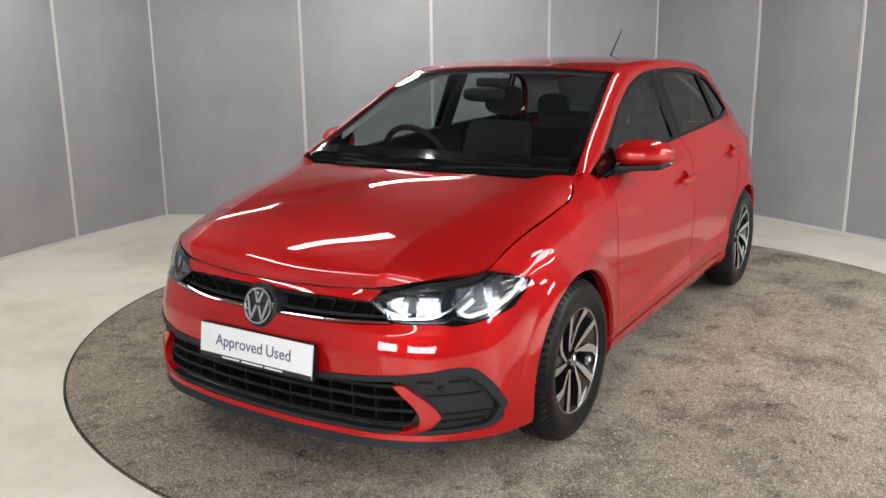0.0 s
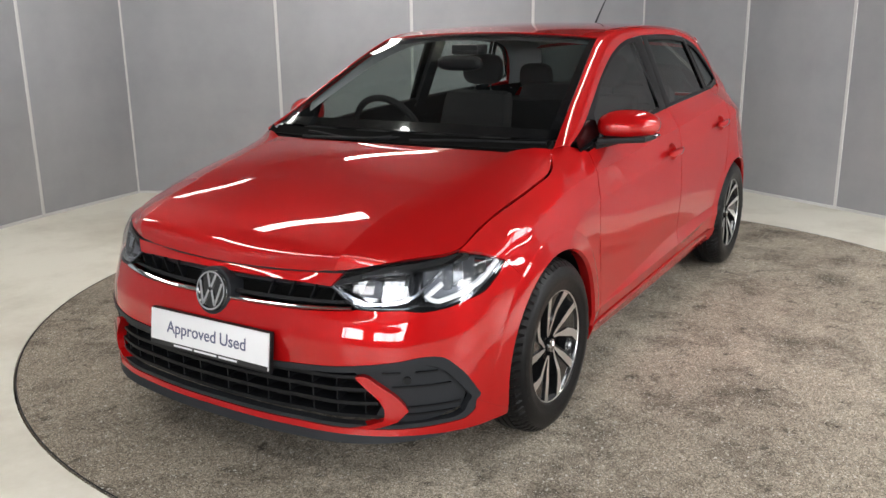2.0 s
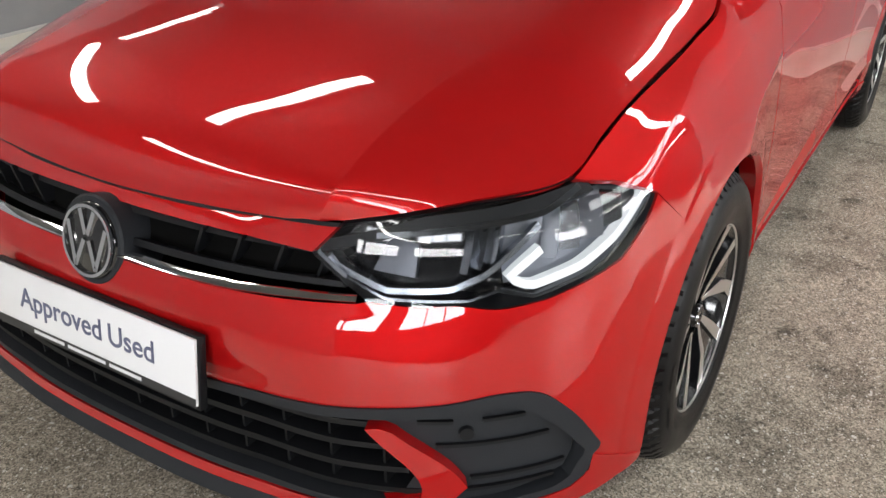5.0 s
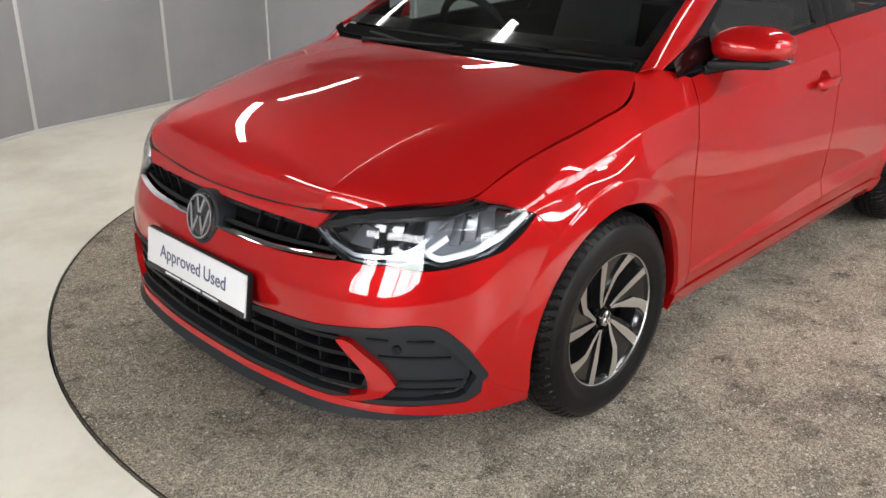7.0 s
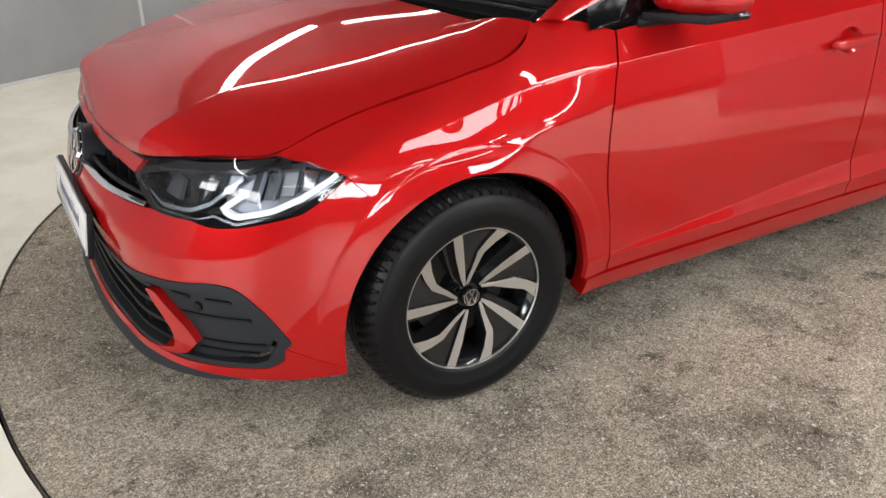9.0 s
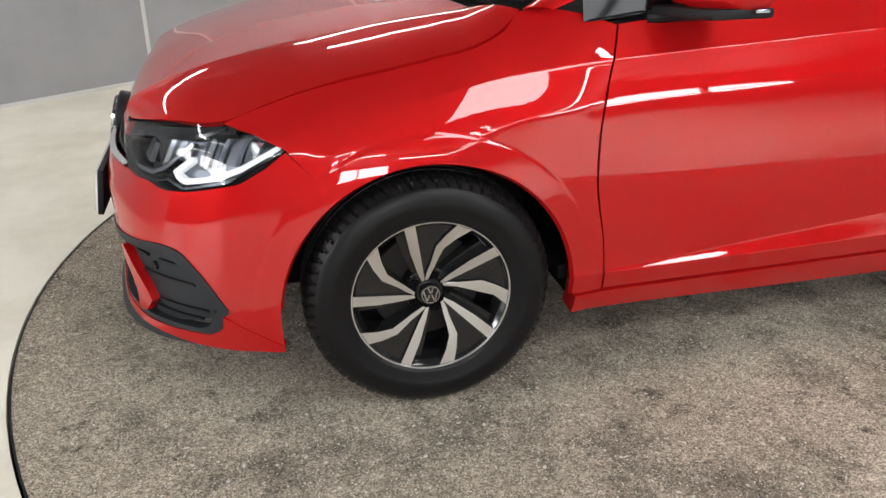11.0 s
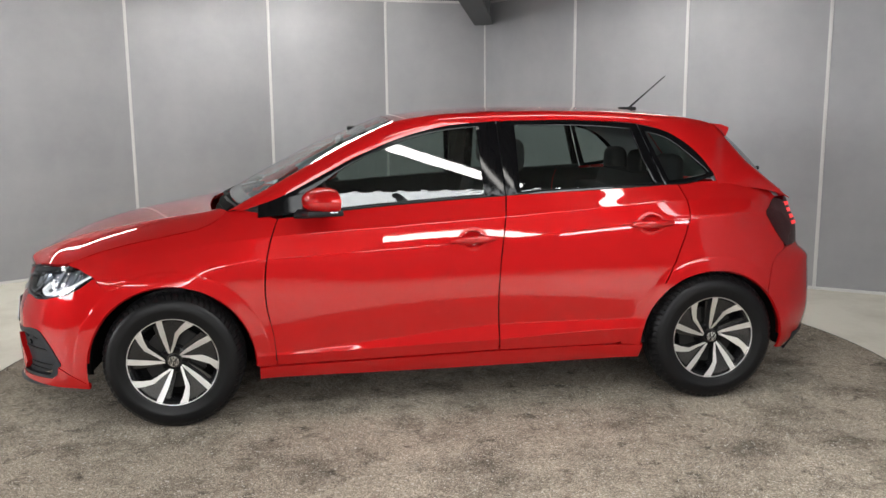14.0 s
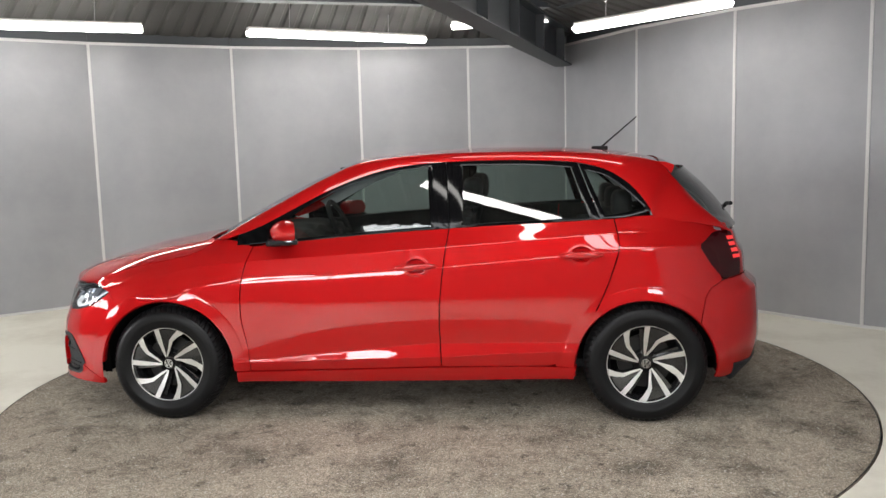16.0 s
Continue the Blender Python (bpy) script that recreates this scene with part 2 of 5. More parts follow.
def pchip(xs, ys, x):
    """Monotone cubic through (xs, ys) at x."""
    n = len(xs)
    if x <= xs[0]:
        return ys[0] + (x - xs[0]) * (ys[1] - ys[0]) / (xs[1] - xs[0])
    if x >= xs[-1]:
        return ys[-1] + (x - xs[-1]) * (ys[-1] - ys[-2]) / (xs[-1] - xs[-2])
    i = max(k for k in range(n - 1) if xs[k] <= x)

    def d(k):
        return (ys[k + 1] - ys[k]) / (xs[k + 1] - xs[k])

    def slope(k):
        if k == 0:
            return d(0)
        if k == n - 1:
            return d(n - 2)
        a, b = d(k - 1), d(k)
        if a * b <= 0:
            return 0.0
        wa, wb = 2 * (xs[k + 1] - xs[k]) + (xs[k] - xs[k - 1]), (xs[k + 1] - xs[k]) + 2 * (xs[k] - xs[k - 1])
        return (wa + wb) / (wa / a + wb / b)

    h = xs[i + 1] - xs[i]
    t = (x - xs[i]) / h
    return (2 * t**3 - 3 * t**2 + 1) * ys[i] + (t**3 - 2 * t**2 + t) * h * slope(i) + (-2 * t**3 + 3 * t**2) * ys[i + 1] + (t**3 - t**2) * h * slope(i + 1)


def smooth_line(points, n, closed=False):
    """n points, evenly spaced, on a smooth curve through points of any dimension."""
    p = np.array(points, float)
    if len(p) == 2:
        return [tuple(p[0] + (p[1] - p[0]) * k / (n - 1)) for k in range(n)]
    s = np.r_[0, np.cumsum(np.linalg.norm(np.diff(p, axis=0), axis=1))]
    m = np.zeros_like(p)
    for i in range(len(p)):
        if 0 < i < len(p) - 1:
            a, b = (p[i] - p[i - 1]) / (s[i] - s[i - 1]), (p[i + 1] - p[i]) / (s[i + 1] - s[i])
            wa, wb = s[i + 1] - s[i], s[i] - s[i - 1]
            m[i] = (a * wa + b * wb) / (wa + wb)
        else:
            j = min(i, len(p) - 2)
            m[i] = (p[j + 1] - p[j]) / (s[j + 1] - s[j])
    out = []
    for q in np.linspace(0, s[-1], n):
        i = min(np.searchsorted(s, q, "right") - 1, len(p) - 2)
        h = s[i + 1] - s[i]
        t = (q - s[i]) / h
        out.append(tuple((2 * t**3 - 3 * t**2 + 1) * p[i] + (t**3 - 2 * t**2 + t) * h * m[i] + (-2 * t**3 + 3 * t**2) * p[i + 1] + (t**3 - t**2) * h * m[i + 1]))
    return out


def straight_line(points, n):
    """n points, evenly spaced, on the broken line through points."""
    p = np.array(points, float)
    s = np.r_[0, np.cumsum(np.linalg.norm(np.diff(p, axis=0), axis=1))]
    return [tuple(np.interp(q, s, p[:, k]) for k in range(p.shape[1])) for q in np.linspace(0, s[-1], n)]


def coons(bottom, top, left, right):
    """A net filling four border lines (bottom and top run left to right, left and right run upwards)."""
    nu, nv = len(bottom), len(left)
    b, t, l, r = (np.array(a, float) for a in (bottom, top, left, right))
    net = []
    for j in range(nv):
        v = j / (nv - 1)
        row = []
        for i in range(nu):
            u = i / (nu - 1)
            row.append((1 - v) * b[i] + v * t[i] + (1 - u) * l[j] + u * r[j] - ((1 - u) * (1 - v) * b[0] + u * (1 - v) * b[-1] + (1 - u) * v * t[0] + u * v * t[-1]))
        net.append(row)
    return net


def net_mesh(net, flange=0.0, thick=0.0, away=None):
    """Faces over a net of 3D points; flange turns the border inwards by that depth, thick adds a back. away: a point on the inner side."""
    bm = bmesh.new()
    vs = [[bm.verts.new(p) for p in row] for row in net]
    nv, nu = len(vs), len(vs[0])
    for j in range(nv - 1):
        for i in range(nu - 1):
            try:
                bm.faces.new((vs[j][i], vs[j][i + 1], vs[j + 1][i + 1], vs[j + 1][i]))
            except ValueError:
                pass
    if flange or thick:
        bm.normal_update()
        away = Vector(away) if away is not None else Vector((2.0, 0.0, 0.6))
        depth = flange or thick
        inn = {}

        def inner(v):
            if v not in inn:
                nrm = v.normal.copy()
                if nrm.dot(away - v.co) < 0:
                    nrm = -nrm
                inn[v] = bm.verts.new(v.co + nrm * depth)
            return inn[v]

        ring = [vs[0][i] for i in range(nu)] + [vs[j][-1] for j in range(1, nv)] + [vs[-1][i] for i in range(nu - 2, -1, -1)] + [vs[j][0] for j in range(nv - 2, 0, -1)]
        if thick:
            for row in vs:
                for v in row:
                    inner(v)
            for j in range(nv - 1):
                for i in range(nu - 1):
                    bm.faces.new((inn[vs[j][i]], inn[vs[j + 1][i]], inn[vs[j + 1][i + 1]], inn[vs[j][i + 1]]))
        for a, b in zip(ring, ring[1:] + ring[:1]):
            try:
                bm.faces.new((a, b, inner(b), inner(a)))
            except ValueError:
                pass
    bmesh.ops.remove_doubles(bm, verts=bm.verts, dist=1e-5)
    return bm


def mirrored(net):
    return [[(p[0], -p[1], p[2]) for p in row] for row in net]


# ---- the car's skin: a belt of upright profiles along the plan outline ----
STATIONS = []


def station(x, y, zs, ds, sharp=(0,) * 10):
    """A place on the plan outline: heights, how far the skin lies inside the outline there, and how sharply it is creased at each."""
    STATIONS.append((x, y, zs, ds, sharp))


station(0.030, 0.00, (.165, .190, .230, .300, .420, .500, .560, .620, .680, .720), (.080, .030, .012, .014, .012, .000, .010, .035, .075, .120))
station(0.045, -.30, (.165, .190, .230, .300, .420, .500, .560, .620, .680, .720), (.080, .030, .012, .012, .010, .000, .012, .040, .075, .110))
station(0.085, -.50, (.165, .190, .230, .300, .420, .500, .560, .610, .670, .720), (.080, .025, .008, .000, .000, .005, .022, .045, .060, .080))
station(0.145, -.63, (.170, .195, .230, .300, .420, .500, .560, .620, .680, .730), (.070, .022, .005, -.002, .000, .008, .025, .045, .060, .085))
station(0.235, -.735, (.175, .200, .240, .310, .420, .500, .570, .630, .690, .745), (.060, .018, .005, .000, .002, .010, .025, .042, .058, .090))
station(0.340, -.805, (.180, .205, .250, .320, .430, .510, .580, .640, .700, .755), (.050, .014, .004, .000, .002, .010, .022, .036, .055, .100))
station(0.480, -.845, (.190, .210, .260, .340, .450, .530, .600, .660, .715, .775), (.030, .008, .002, .000, .002, .008, .018, .030, .050, .105))
station(0.660, -.857, (.200, .250, .350, .450, .550, .620, .680, .745, .790, .828), (.020, .010, .005, .000, .000, .003, .014, .040, .070, .112), (0,) * 10)
station(0.860, -.862, (.200, .250, .350, .450, .550, .650, .700, .800, .835, .866), (.020, .010, .005, .000, .000, .003, .013, .058, .085, .112), (0, 0, 0, 0, 0, 0, 0, .3, 0, 0))
station(1.060, -.858, (.200, .250, .322, .380, .560, .738, .752, .842, .890, .930), (.030, .020, .008, .008, .006, .014, .019, .058, .092, .130), (0, 0, 0, 0, 0, .2, 0, 1, 0, 0))
station(1.300, -.845, (.205, .245, .321, .332, .560, .762, .772, .862, .900, .940), (.045, .028, .0085, .0115, .008, .0165, .0190, .042, .066, .095), (0, 0, 1, .8, 0, 1, .7, 1, 0, 0))
station(1.750, -.842, (.205, .245, .334, .370, .580, .789, .799, .888, .930, .980), (.045, .028, .003, .0135, .005, .0170, .0195, .042, .071, .102), (0, 0, 1, .8, 0, 1, .7, 1, 0, 0))
station(2.360, -.843, (.210, .250, .351, .421, .600, .826, .836, .924, .970, 1.018), (.045, .028, .003, .0150, .005, .0195, .0220, .044, .078, .115), (0, 0, 1, .8, 0, 1, .7, 1, 0, 0))
station(2.950, -.848, (.220, .260, .376, .425, .600, .874, .884, .965, 1.000, 1.042), (.045, .026, .004, .0120, .004, .0210, .0237, .047, .086, .130), (0, 0, 1, .8, 0, 1, .7, 1, 0, 0))
station(3.200, -.856, (.220, .260, .376, .430, .600, .894, .904, .982, 1.015, 1.050), (.035, .020, .008, .006, .003, .0225, .0252, .054, .097, .144), (0, 0, .3, 0, 0, 1, .7, 1, 0, 0))
station(3.420, -.862, (.220, .260, .360, .450, .600, .905, .915, .985, 1.015, 1.050), (.030, .015, .005, .000, .000, .0280, .0310, .080, .112, .150), (0, 0, 0, 0, 0, 1, .7, 1, 0, 0))
station(3.640, -.845, (.220, .260, .360, .450, .620, .908, .918, .972, 1.000, 1.030), (.030, .012, .005, .000, .004, .0560, .0610, .098, .122, .150), (0, 0, 0, 0, 0, 1, .7, 1, 0, 0))
station(3.800, -.800, (.220, .270, .400, .600, .720, .880, .905, .930, .960, 1.000), (.035, .008, -.014, -.006, .030, .074, .083, .100, .120, .150), (0, 0, 0, .4, 0, 0, 0, 0, 0, 0))
station(3.930, -.700, (.240, .290, .440, .680, .735, .850, .890, .920, .950, .980), (.045, .008, -.022, -.010, .048, .062, .083, .095, .105, .120), (0, 0, 0, .8, .6, 0, 0, 0, 0, 0))
station(4.020, -.450, (.250, .290, .440, .680, .735, .850, .890, .920, .950, .980), (.055, .010, -.022, -.008, .050, .062, .085, .095, .105, .120), (0, 0, 0, .8, .6, 0, 0, 0, 0, 0))
station(4.050, 0.00, (.250, .290, .440, .680, .735, .850, .890, .920, .950, .980), (.055, .010, -.022, -.008, .050, .062, .085, .095, .105, .120), (0, 0, 0, .8, .6, 0, 0, 0, 0, 0))

_xy = np.array([a[:2] for a in STATIONS])
_S = np.r_[0, np.cumsum(np.linalg.norm(np.diff(_xy, axis=0), axis=1))]
_M = np.zeros_like(_xy)
for _i in range(1, len(_xy) - 1):
    _a, _b = (_xy[_i] - _xy[_i - 1]) / (_S[_i] - _S[_i - 1]), (_xy[_i + 1] - _xy[_i]) / (_S[_i + 1] - _S[_i])
    _wa, _wb = _S[_i + 1] - _S[_i], _S[_i] - _S[_i - 1]
    _M[_i] = (_a * _wa + _b * _wb) / (_wa + _wb)
_M[0], _M[-1] = (0, -1), (0, 1)
S_END = _S[-1]
_fine = np.linspace(0, S_END, 1200)


def outline(s):
    """Plan point and tangent at the length s round the car from the middle of the nose."""
    i = int(min(max(np.searchsorted(_S, s, "right") - 1, 0), len(_S) - 2))
    h = _S[i + 1] - _S[i]
    t = (s - _S[i]) / h
    p = (2 * t**3 - 3 * t**2 + 1) * _xy[i] + (t**3 - 2 * t**2 + t) * h * _M[i] + (-2 * t**3 + 3 * t**2) * _xy[i + 1] + (t**3 - t**2) * h * _M[i + 1]
    d = ((6 * t**2 - 6 * t) * _xy[i] + (-6 * t**2 + 6 * t) * _xy[i + 1]) / h + (3 * t**2 - 4 * t + 1) * _M[i] + (3 * t**2 - 2 * t) * _M[i + 1]
    return p, d / np.linalg.norm(d)


_plan = np.array([outline(s)[0] for s in _fine])


def at_x(x):
    """The length s where the flank passes x."""
    return float(np.interp(x, _plan[:, 0], _fine))


def at_y(y):
    """The length s where the nose passes y (negative)."""
    k = int(np.argmin(_plan[:700, 1] > -0.835)) or 300
    return float(np.interp(-y, -_plan[:k, 1], _fine[:k]))


ARCH_F, ARCH_R, ARCH_RAD = (0.842, 0.292), (3.388, 0.284), (0.370, 0.364)   # wheel arches: centre, radius
_tan = np.array([outline(s)[1] for s in _fine])
_KZ, _KD, _KW = (np.array([[pchip(_S, [a[i][k] for a in STATIONS], s) for k in range(10)] for s in _fine]) for i in (2, 3, 4))


def profile(zs, ds, ws, z):
    """A smooth line through the knots (zs, ds), broken at the creased ones."""
    if z <= zs[0]:
        return ds[0] + (z - zs[0]) * (ds[1] - ds[0]) / (zs[1] - zs[0])
    if z >= zs[9]:
        return ds[9] + (z - zs[9]) * (ds[9] - ds[8]) / (zs[9] - zs[8])
    i = 0
    while zs[i + 1] < z:
        i += 1

    def secant(k):
        return (ds[k + 1] - ds[k]) / (zs[k + 1] - zs[k])

    def slope(k, side):
        if k == 0:
            return secant(0)
        if k == 9:
            return secant(8)
        a, b = secant(k - 1), secant(k)
        own = b if side > 0 else a
        m = 0.0
        if a * b > 0:
            wa, wb = zs[k + 1] - zs[k - 1] + zs[k + 1] - zs[k], zs[k + 1] - zs[k - 1] + zs[k] - zs[k - 1]
            m = (wa + wb) / (wa / a + wb / b)
        return m + (own - m) * ws[k]

    h = zs[i + 1] - zs[i]
    t = (z - zs[i]) / h
    m0, m1 = slope(i, 1) * h, slope(i + 1, -1) * h
    return (2 * t**3 - 3 * t**2 + 1) * ds[i] + (t**3 - 2 * t**2 + t) * m0 + (-2 * t**3 + 3 * t**2) * ds[i + 1] + (t**3 - t**2) * m1


def skin(s, z, out=0.0):
    """A point of the left half of the skin; out: metres proud of it."""
    f = min(max(s / S_END, 0.0), 1.0) * (len(_fine) - 1)
    i = min(int(f), len(_fine) - 2)
    f -= i
    zs, ds, ws = ((a[i] * (1 - f) + a[i + 1] * f).tolist() for a in (_KZ, _KD, _KW))
    d = profile(zs, ds, ws, z) - out
    px, py = (_plan[i] * (1 - f) + _plan[i + 1] * f).tolist()
    tx, ty = (_tan[i] * (1 - f) + _tan[i + 1] * f).tolist()
    if 0.35 < px < 3.9 and py < -0.7:
        # the raised band round the wheel arches
        for (cx, cz), r in zip((ARCH_F, ARCH_R), ARCH_RAD):
            q = math.hypot(px - cx, z - cz) - r
            k = min(1.0, max(0.0, (0.068 - q) / 0.012))
            d -= 0.0012 * k * k * (3 - 2 * k) + 0.0055 * max(0.0, min(1.0, (0.062 - q) / 0.062))
        # the ledge under the shoulder crease
        drop = zs[5] - z
        if 0.0 < drop < 0.08 and 1.20 < px < 3.30:
            d += 0.0030 * min(1.0, (px - 1.20) / .06, (3.30 - px) / .05) * math.exp(-drop / 0.014)
    nx, ny = -ty, tx  # towards the car's middle line
    if nx * (2.0 - px) - ny * py < 0:
        nx, ny = -nx, -ny
    return (px + nx * d, py + ny * d, z)


def skin_net(net, out=0.0):
    return [[skin(p[0], p[1], out) for p in row] for row in net]


def sx(points):
    """(x, z) of the flank as (s, z)."""
    return [(at_x(x), z) for x, z in points]


def sy(points):
    """(y, z) of the nose as (s, z)."""
    return [(at_y(y), z) for y, z in points]


def arc(cx, cz, r, a0, a1, n):
    return [(cx + r * math.cos(radians(a0 + (a1 - a0) * k / (n - 1))), cz + r * math.sin(radians(a0 + (a1 - a0) * k / (n - 1)))) for k in range(n)]


car = tagged(new("car"), "glossy red five-door hatchback parked on the carpeted turntable", "car")


def both(name, net, material, parent=None, label="", flange=0.012, thick=0.0, away=None, sharp=32):
    """A panel on the left flank and its mirror on the right; returns both."""
    a = part(name, net_mesh(net, flange, thick, away), material, parent or car, label, sharp)
    b = part(name, net_mesh(mirrored(net), flange, thick, (away[0], -away[1], away[2]) if away is not None else None), material, parent or car, label, sharp)
    return a, b


def across(name, net, material, parent=None, label="", flange=0.012, thick=0.0, away=None, sharp=32):
    """A panel over the whole width: net runs from the middle line (first column) to the left."""
    full = [[(p[0], -p[1], p[2]) for p in reversed(row[1:])] + [tuple(p) for p in row] for row in net]
    return part(name, net_mesh(full, flange, thick, away), material, parent or car, label, sharp)


G = 0.003  # half a shut line

# front wing
a_f = arc(*ARCH_F, ARCH_RAD[0], 127, -3, 141)
wing_bottom = sx(a_f)
wing_right = sx(straight_line([a_f[-1], (1.225, .268), (1.300 - G, .270)], 5)[:-1] + smooth_line([(1.300 - G, .270), (1.291, .39), (1.262 - G, .575), (1.272 - G, .758), (1.297 - G, .86), (1.325 - G, .936)], 24))
wing_right = straight_line(wing_right, 110)
wing_left = straight_line([wing_bottom[0], (at_x(.575), .640), (at_x(.512), .703), (at_x(.43), .737), (at_x(.347), .751)], 110)
SHUT = [(.347, .754), (.47, .792), (.64, .834), (.86, .876), (1.00, .910), (1.068, .945), (1.09, .970)]
wing_top = straight_line(sx([(x, z - G) for x, z in smooth_line(SHUT, 30)] + [(1.16, .978), (1.24, .965), (1.322, .938)]), 141)
both("front_wing", skin_net(coons(wing_bottom, wing_top, wing_left, wing_right)), RED)


def arch_lip(name, c, r, a0, a1):
    """The rolled edge of a wheel arch: a narrow return into the well."""
    pts = sx(arc(c[0], c[1], r, a0, a1, 60))
    out = [skin(s, z) for s, z in pts]
    net = [out, [(p[0] + (c[0] - p[0]) * 0.02, p[1] + 0.012, p[2] + (c[1] - p[2]) * 0.02) for p in out], [(p[0], p[1] + 0.05, p[2]) for p in out]]
    both(name, net, RED, flange=0)


arch_lip("arch_lip", ARCH_F, ARCH_RAD[0], 175, -3)
arch_lip("arch_lip", ARCH_R, ARCH_RAD[1], 187, 4)


def wheel_well(c, r):
    bm = bmesh.new()
    n = 40
    rows = []
    for y in (-0.800, -0.60, -0.42):
        rows.append([bm.verts.new((c[0] + (r + 0.012) * math.cos(math.radians(186 - 192 * k / n)), y, c[1] + (r + 0.012) * math.sin(math.radians(186 - 192 * k / n)))) for k in range(n + 1)])
    for u, w in zip(rows, rows[1:]):
        for k in range(n):
            bm.faces.new((u[k], u[k + 1], w[k + 1], w[k]))
    hub = bm.verts.new((c[0], -0.42, c[1] - 0.1))
    for k in range(n):
        bm.faces.new((rows[-1][k], rows[-1][k + 1], hub))
    part("wheel_arch_liner", bm.copy(), VOID, car)
    for v in bm.verts:
        v.co.y = -v.co.y
    part("wheel_arch_liner", bm, VOID, car)


wheel_well(ARCH_F, ARCH_RAD[0])
wheel_well(ARCH_R, ARCH_RAD[1])

# doors
BELT = [(1.325, .936), (1.60, .963), (1.924, .988), (2.493, 1.020), (2.95, 1.038), (3.236, 1.052)]


def belt(x0, x1, n):
    xs, zs = [p[0] for p in BELT], [p[1] for p in BELT]
    return [(x, pchip(xs, zs, x)) for x in np.linspace(x0, x1, n)]


DOOR_EDGE = [(1.300, .272), (1.291, .39), (1.262, .575), (1.272, .758), (1.297, .86), (1.325, .936)]
B_EDGE = [(2.336, .297), (2.331, .571), (2.352, .80), (2.362, .87), (2.384, 1.014)]
C_EDGE = [(2.900, .302), (2.955, .318), (3.008, .388), (3.124, .565), (3.224, .797), (3.256, .912), (3.236, 1.052)]


def shift(pts, dx):
    return [(x + dx, z) for x, z in pts]


def edge_rows(line, feats):
    """Points up a door's edge with rows exactly at the creases, and the row numbers of the first and last crease."""
    p = smooth_line(line, 300)
    z = [q[1] for q in p]
    zs = list(np.linspace(z[0], feats[0] - .010, 9))
    for k, f in enumerate(feats):
        zs += [f - .010, f - .005, f - .002, f, f + .002, f + .005, f + .010] if zs[-1] < f - .0101 else [f - .005, f - .002, f, f + .002, f + .005, f + .010]
        end = feats[k + 1] - .010 if k + 1 < len(feats) else z[-1]
        zs += list(np.linspace(f + .010, end, (4, 24, 8, 8)[k] + 1))[1:-1] + ([end] if k + 1 == len(feats) else [])
    return [(float(np.interp(v, z, [q[0] for q in p])), float(v)) for v in zs]


def door(left, right, n_u, fl, fr, bottom_z, top):
    """A door skin: straight rows between its edges, bowed only below the lowest and above the highest crease."""
    l, r = edge_rows(left, fl), edge_rows(right, fr)
    n = len(l)
    lo, hi = 9, n - 9
    b, t = straight_line([l[0], (0.5 * (l[0][0] + r[0][0]), bottom_z), r[0]], n_u), top
    net = []
    for j in range(n):
        wb, wt = max(0.0, 1 - j / lo), max(0.0, (j - hi) / (n - 1 - hi))
        row = []
        for i in range(n_u):
            u = i / (n_u - 1)
            x, z = l[j][0] * (1 - u) + r[j][0] * u, l[j][1] * (1 - u) + r[j][1] * u
            z += wb * (b[i][1] - (l[0][1] * (1 - u) + r[0][1] * u)) + wt * (t[i][1] - (l[-1][1] * (1 - u) + r[-1][1] * u))
            x += wt * (t[i][0] - (l[-1][0] * (1 - u) + r[-1][0] * u))
            row.append((at_x(x), z))
        net.append(row)
    return skin_net(net)


# heights of the low crease, the hollow over it, the shoulder crease and the upper crease at the door edges
front_net = door(shift(DOOR_EDGE, G), shift(B_EDGE, -G), 80, (.321, .3425, .762, .862), (.351, .421, .826, .924), .284, belt(1.325 + G, 2.384 - G, 80))
rear_net = door(shift(B_EDGE, G), shift(C_EDGE, -G), 70, (.351, .421, .826, .924), (.378, .430, .898, .986), .298, belt(2.384 + G, 3.236 - G, 70))
FRONT_DOORS = both("front_door", front_net, RED)
REAR_DOORS = both("rear_door", rear_net, RED)

# sill
sill = coons(sx(smooth_line([(1.222, .205), (2.1, .210), (3.02, .225)], 50)), sx(smooth_line([(1.222, .262), (1.31, .263), (2.335, .288), (2.90, .293), (3.035, .290)], 50)), sx(straight_line([(1.222, .205), (1.222, .262)], 8)), sx(straight_line([(3.02, .225), (3.035, .290)], 8)))
both("sill", skin_net(sill, 0.004), RED, flange=0.05)

# rear quarter
a_r = arc(*ARCH_R, ARCH_RAD[1], 182, 42, 121)
q_left = straight_line(sx(straight_line([(a_r[0][0], a_r[0][1]), (3.0, .294), (2.93, .2975)], 6)[:-1] + smooth_line(shift([(2.925, .298)] + C_EDGE[1:], G), 30)), 110)
q_right = straight_line(sx([a_r[-1], (3.69, .66), (3.72, .70), (3.792, .736), (3.735, .812), (3.678, .902)]), 110)
q_top = straight_line(sx([(3.236 + G, 1.052), (3.36, 1.062), (3.45, 1.064), (3.56, 1.056), (3.70, 1.036), (3.835, 1.002), (3.81, .968), (3.684, .926), (3.678, .902)]), 121)
both("rear_quarter", skin_net(coons(sx(a_r), q_top, q_left, q_right)), RED)
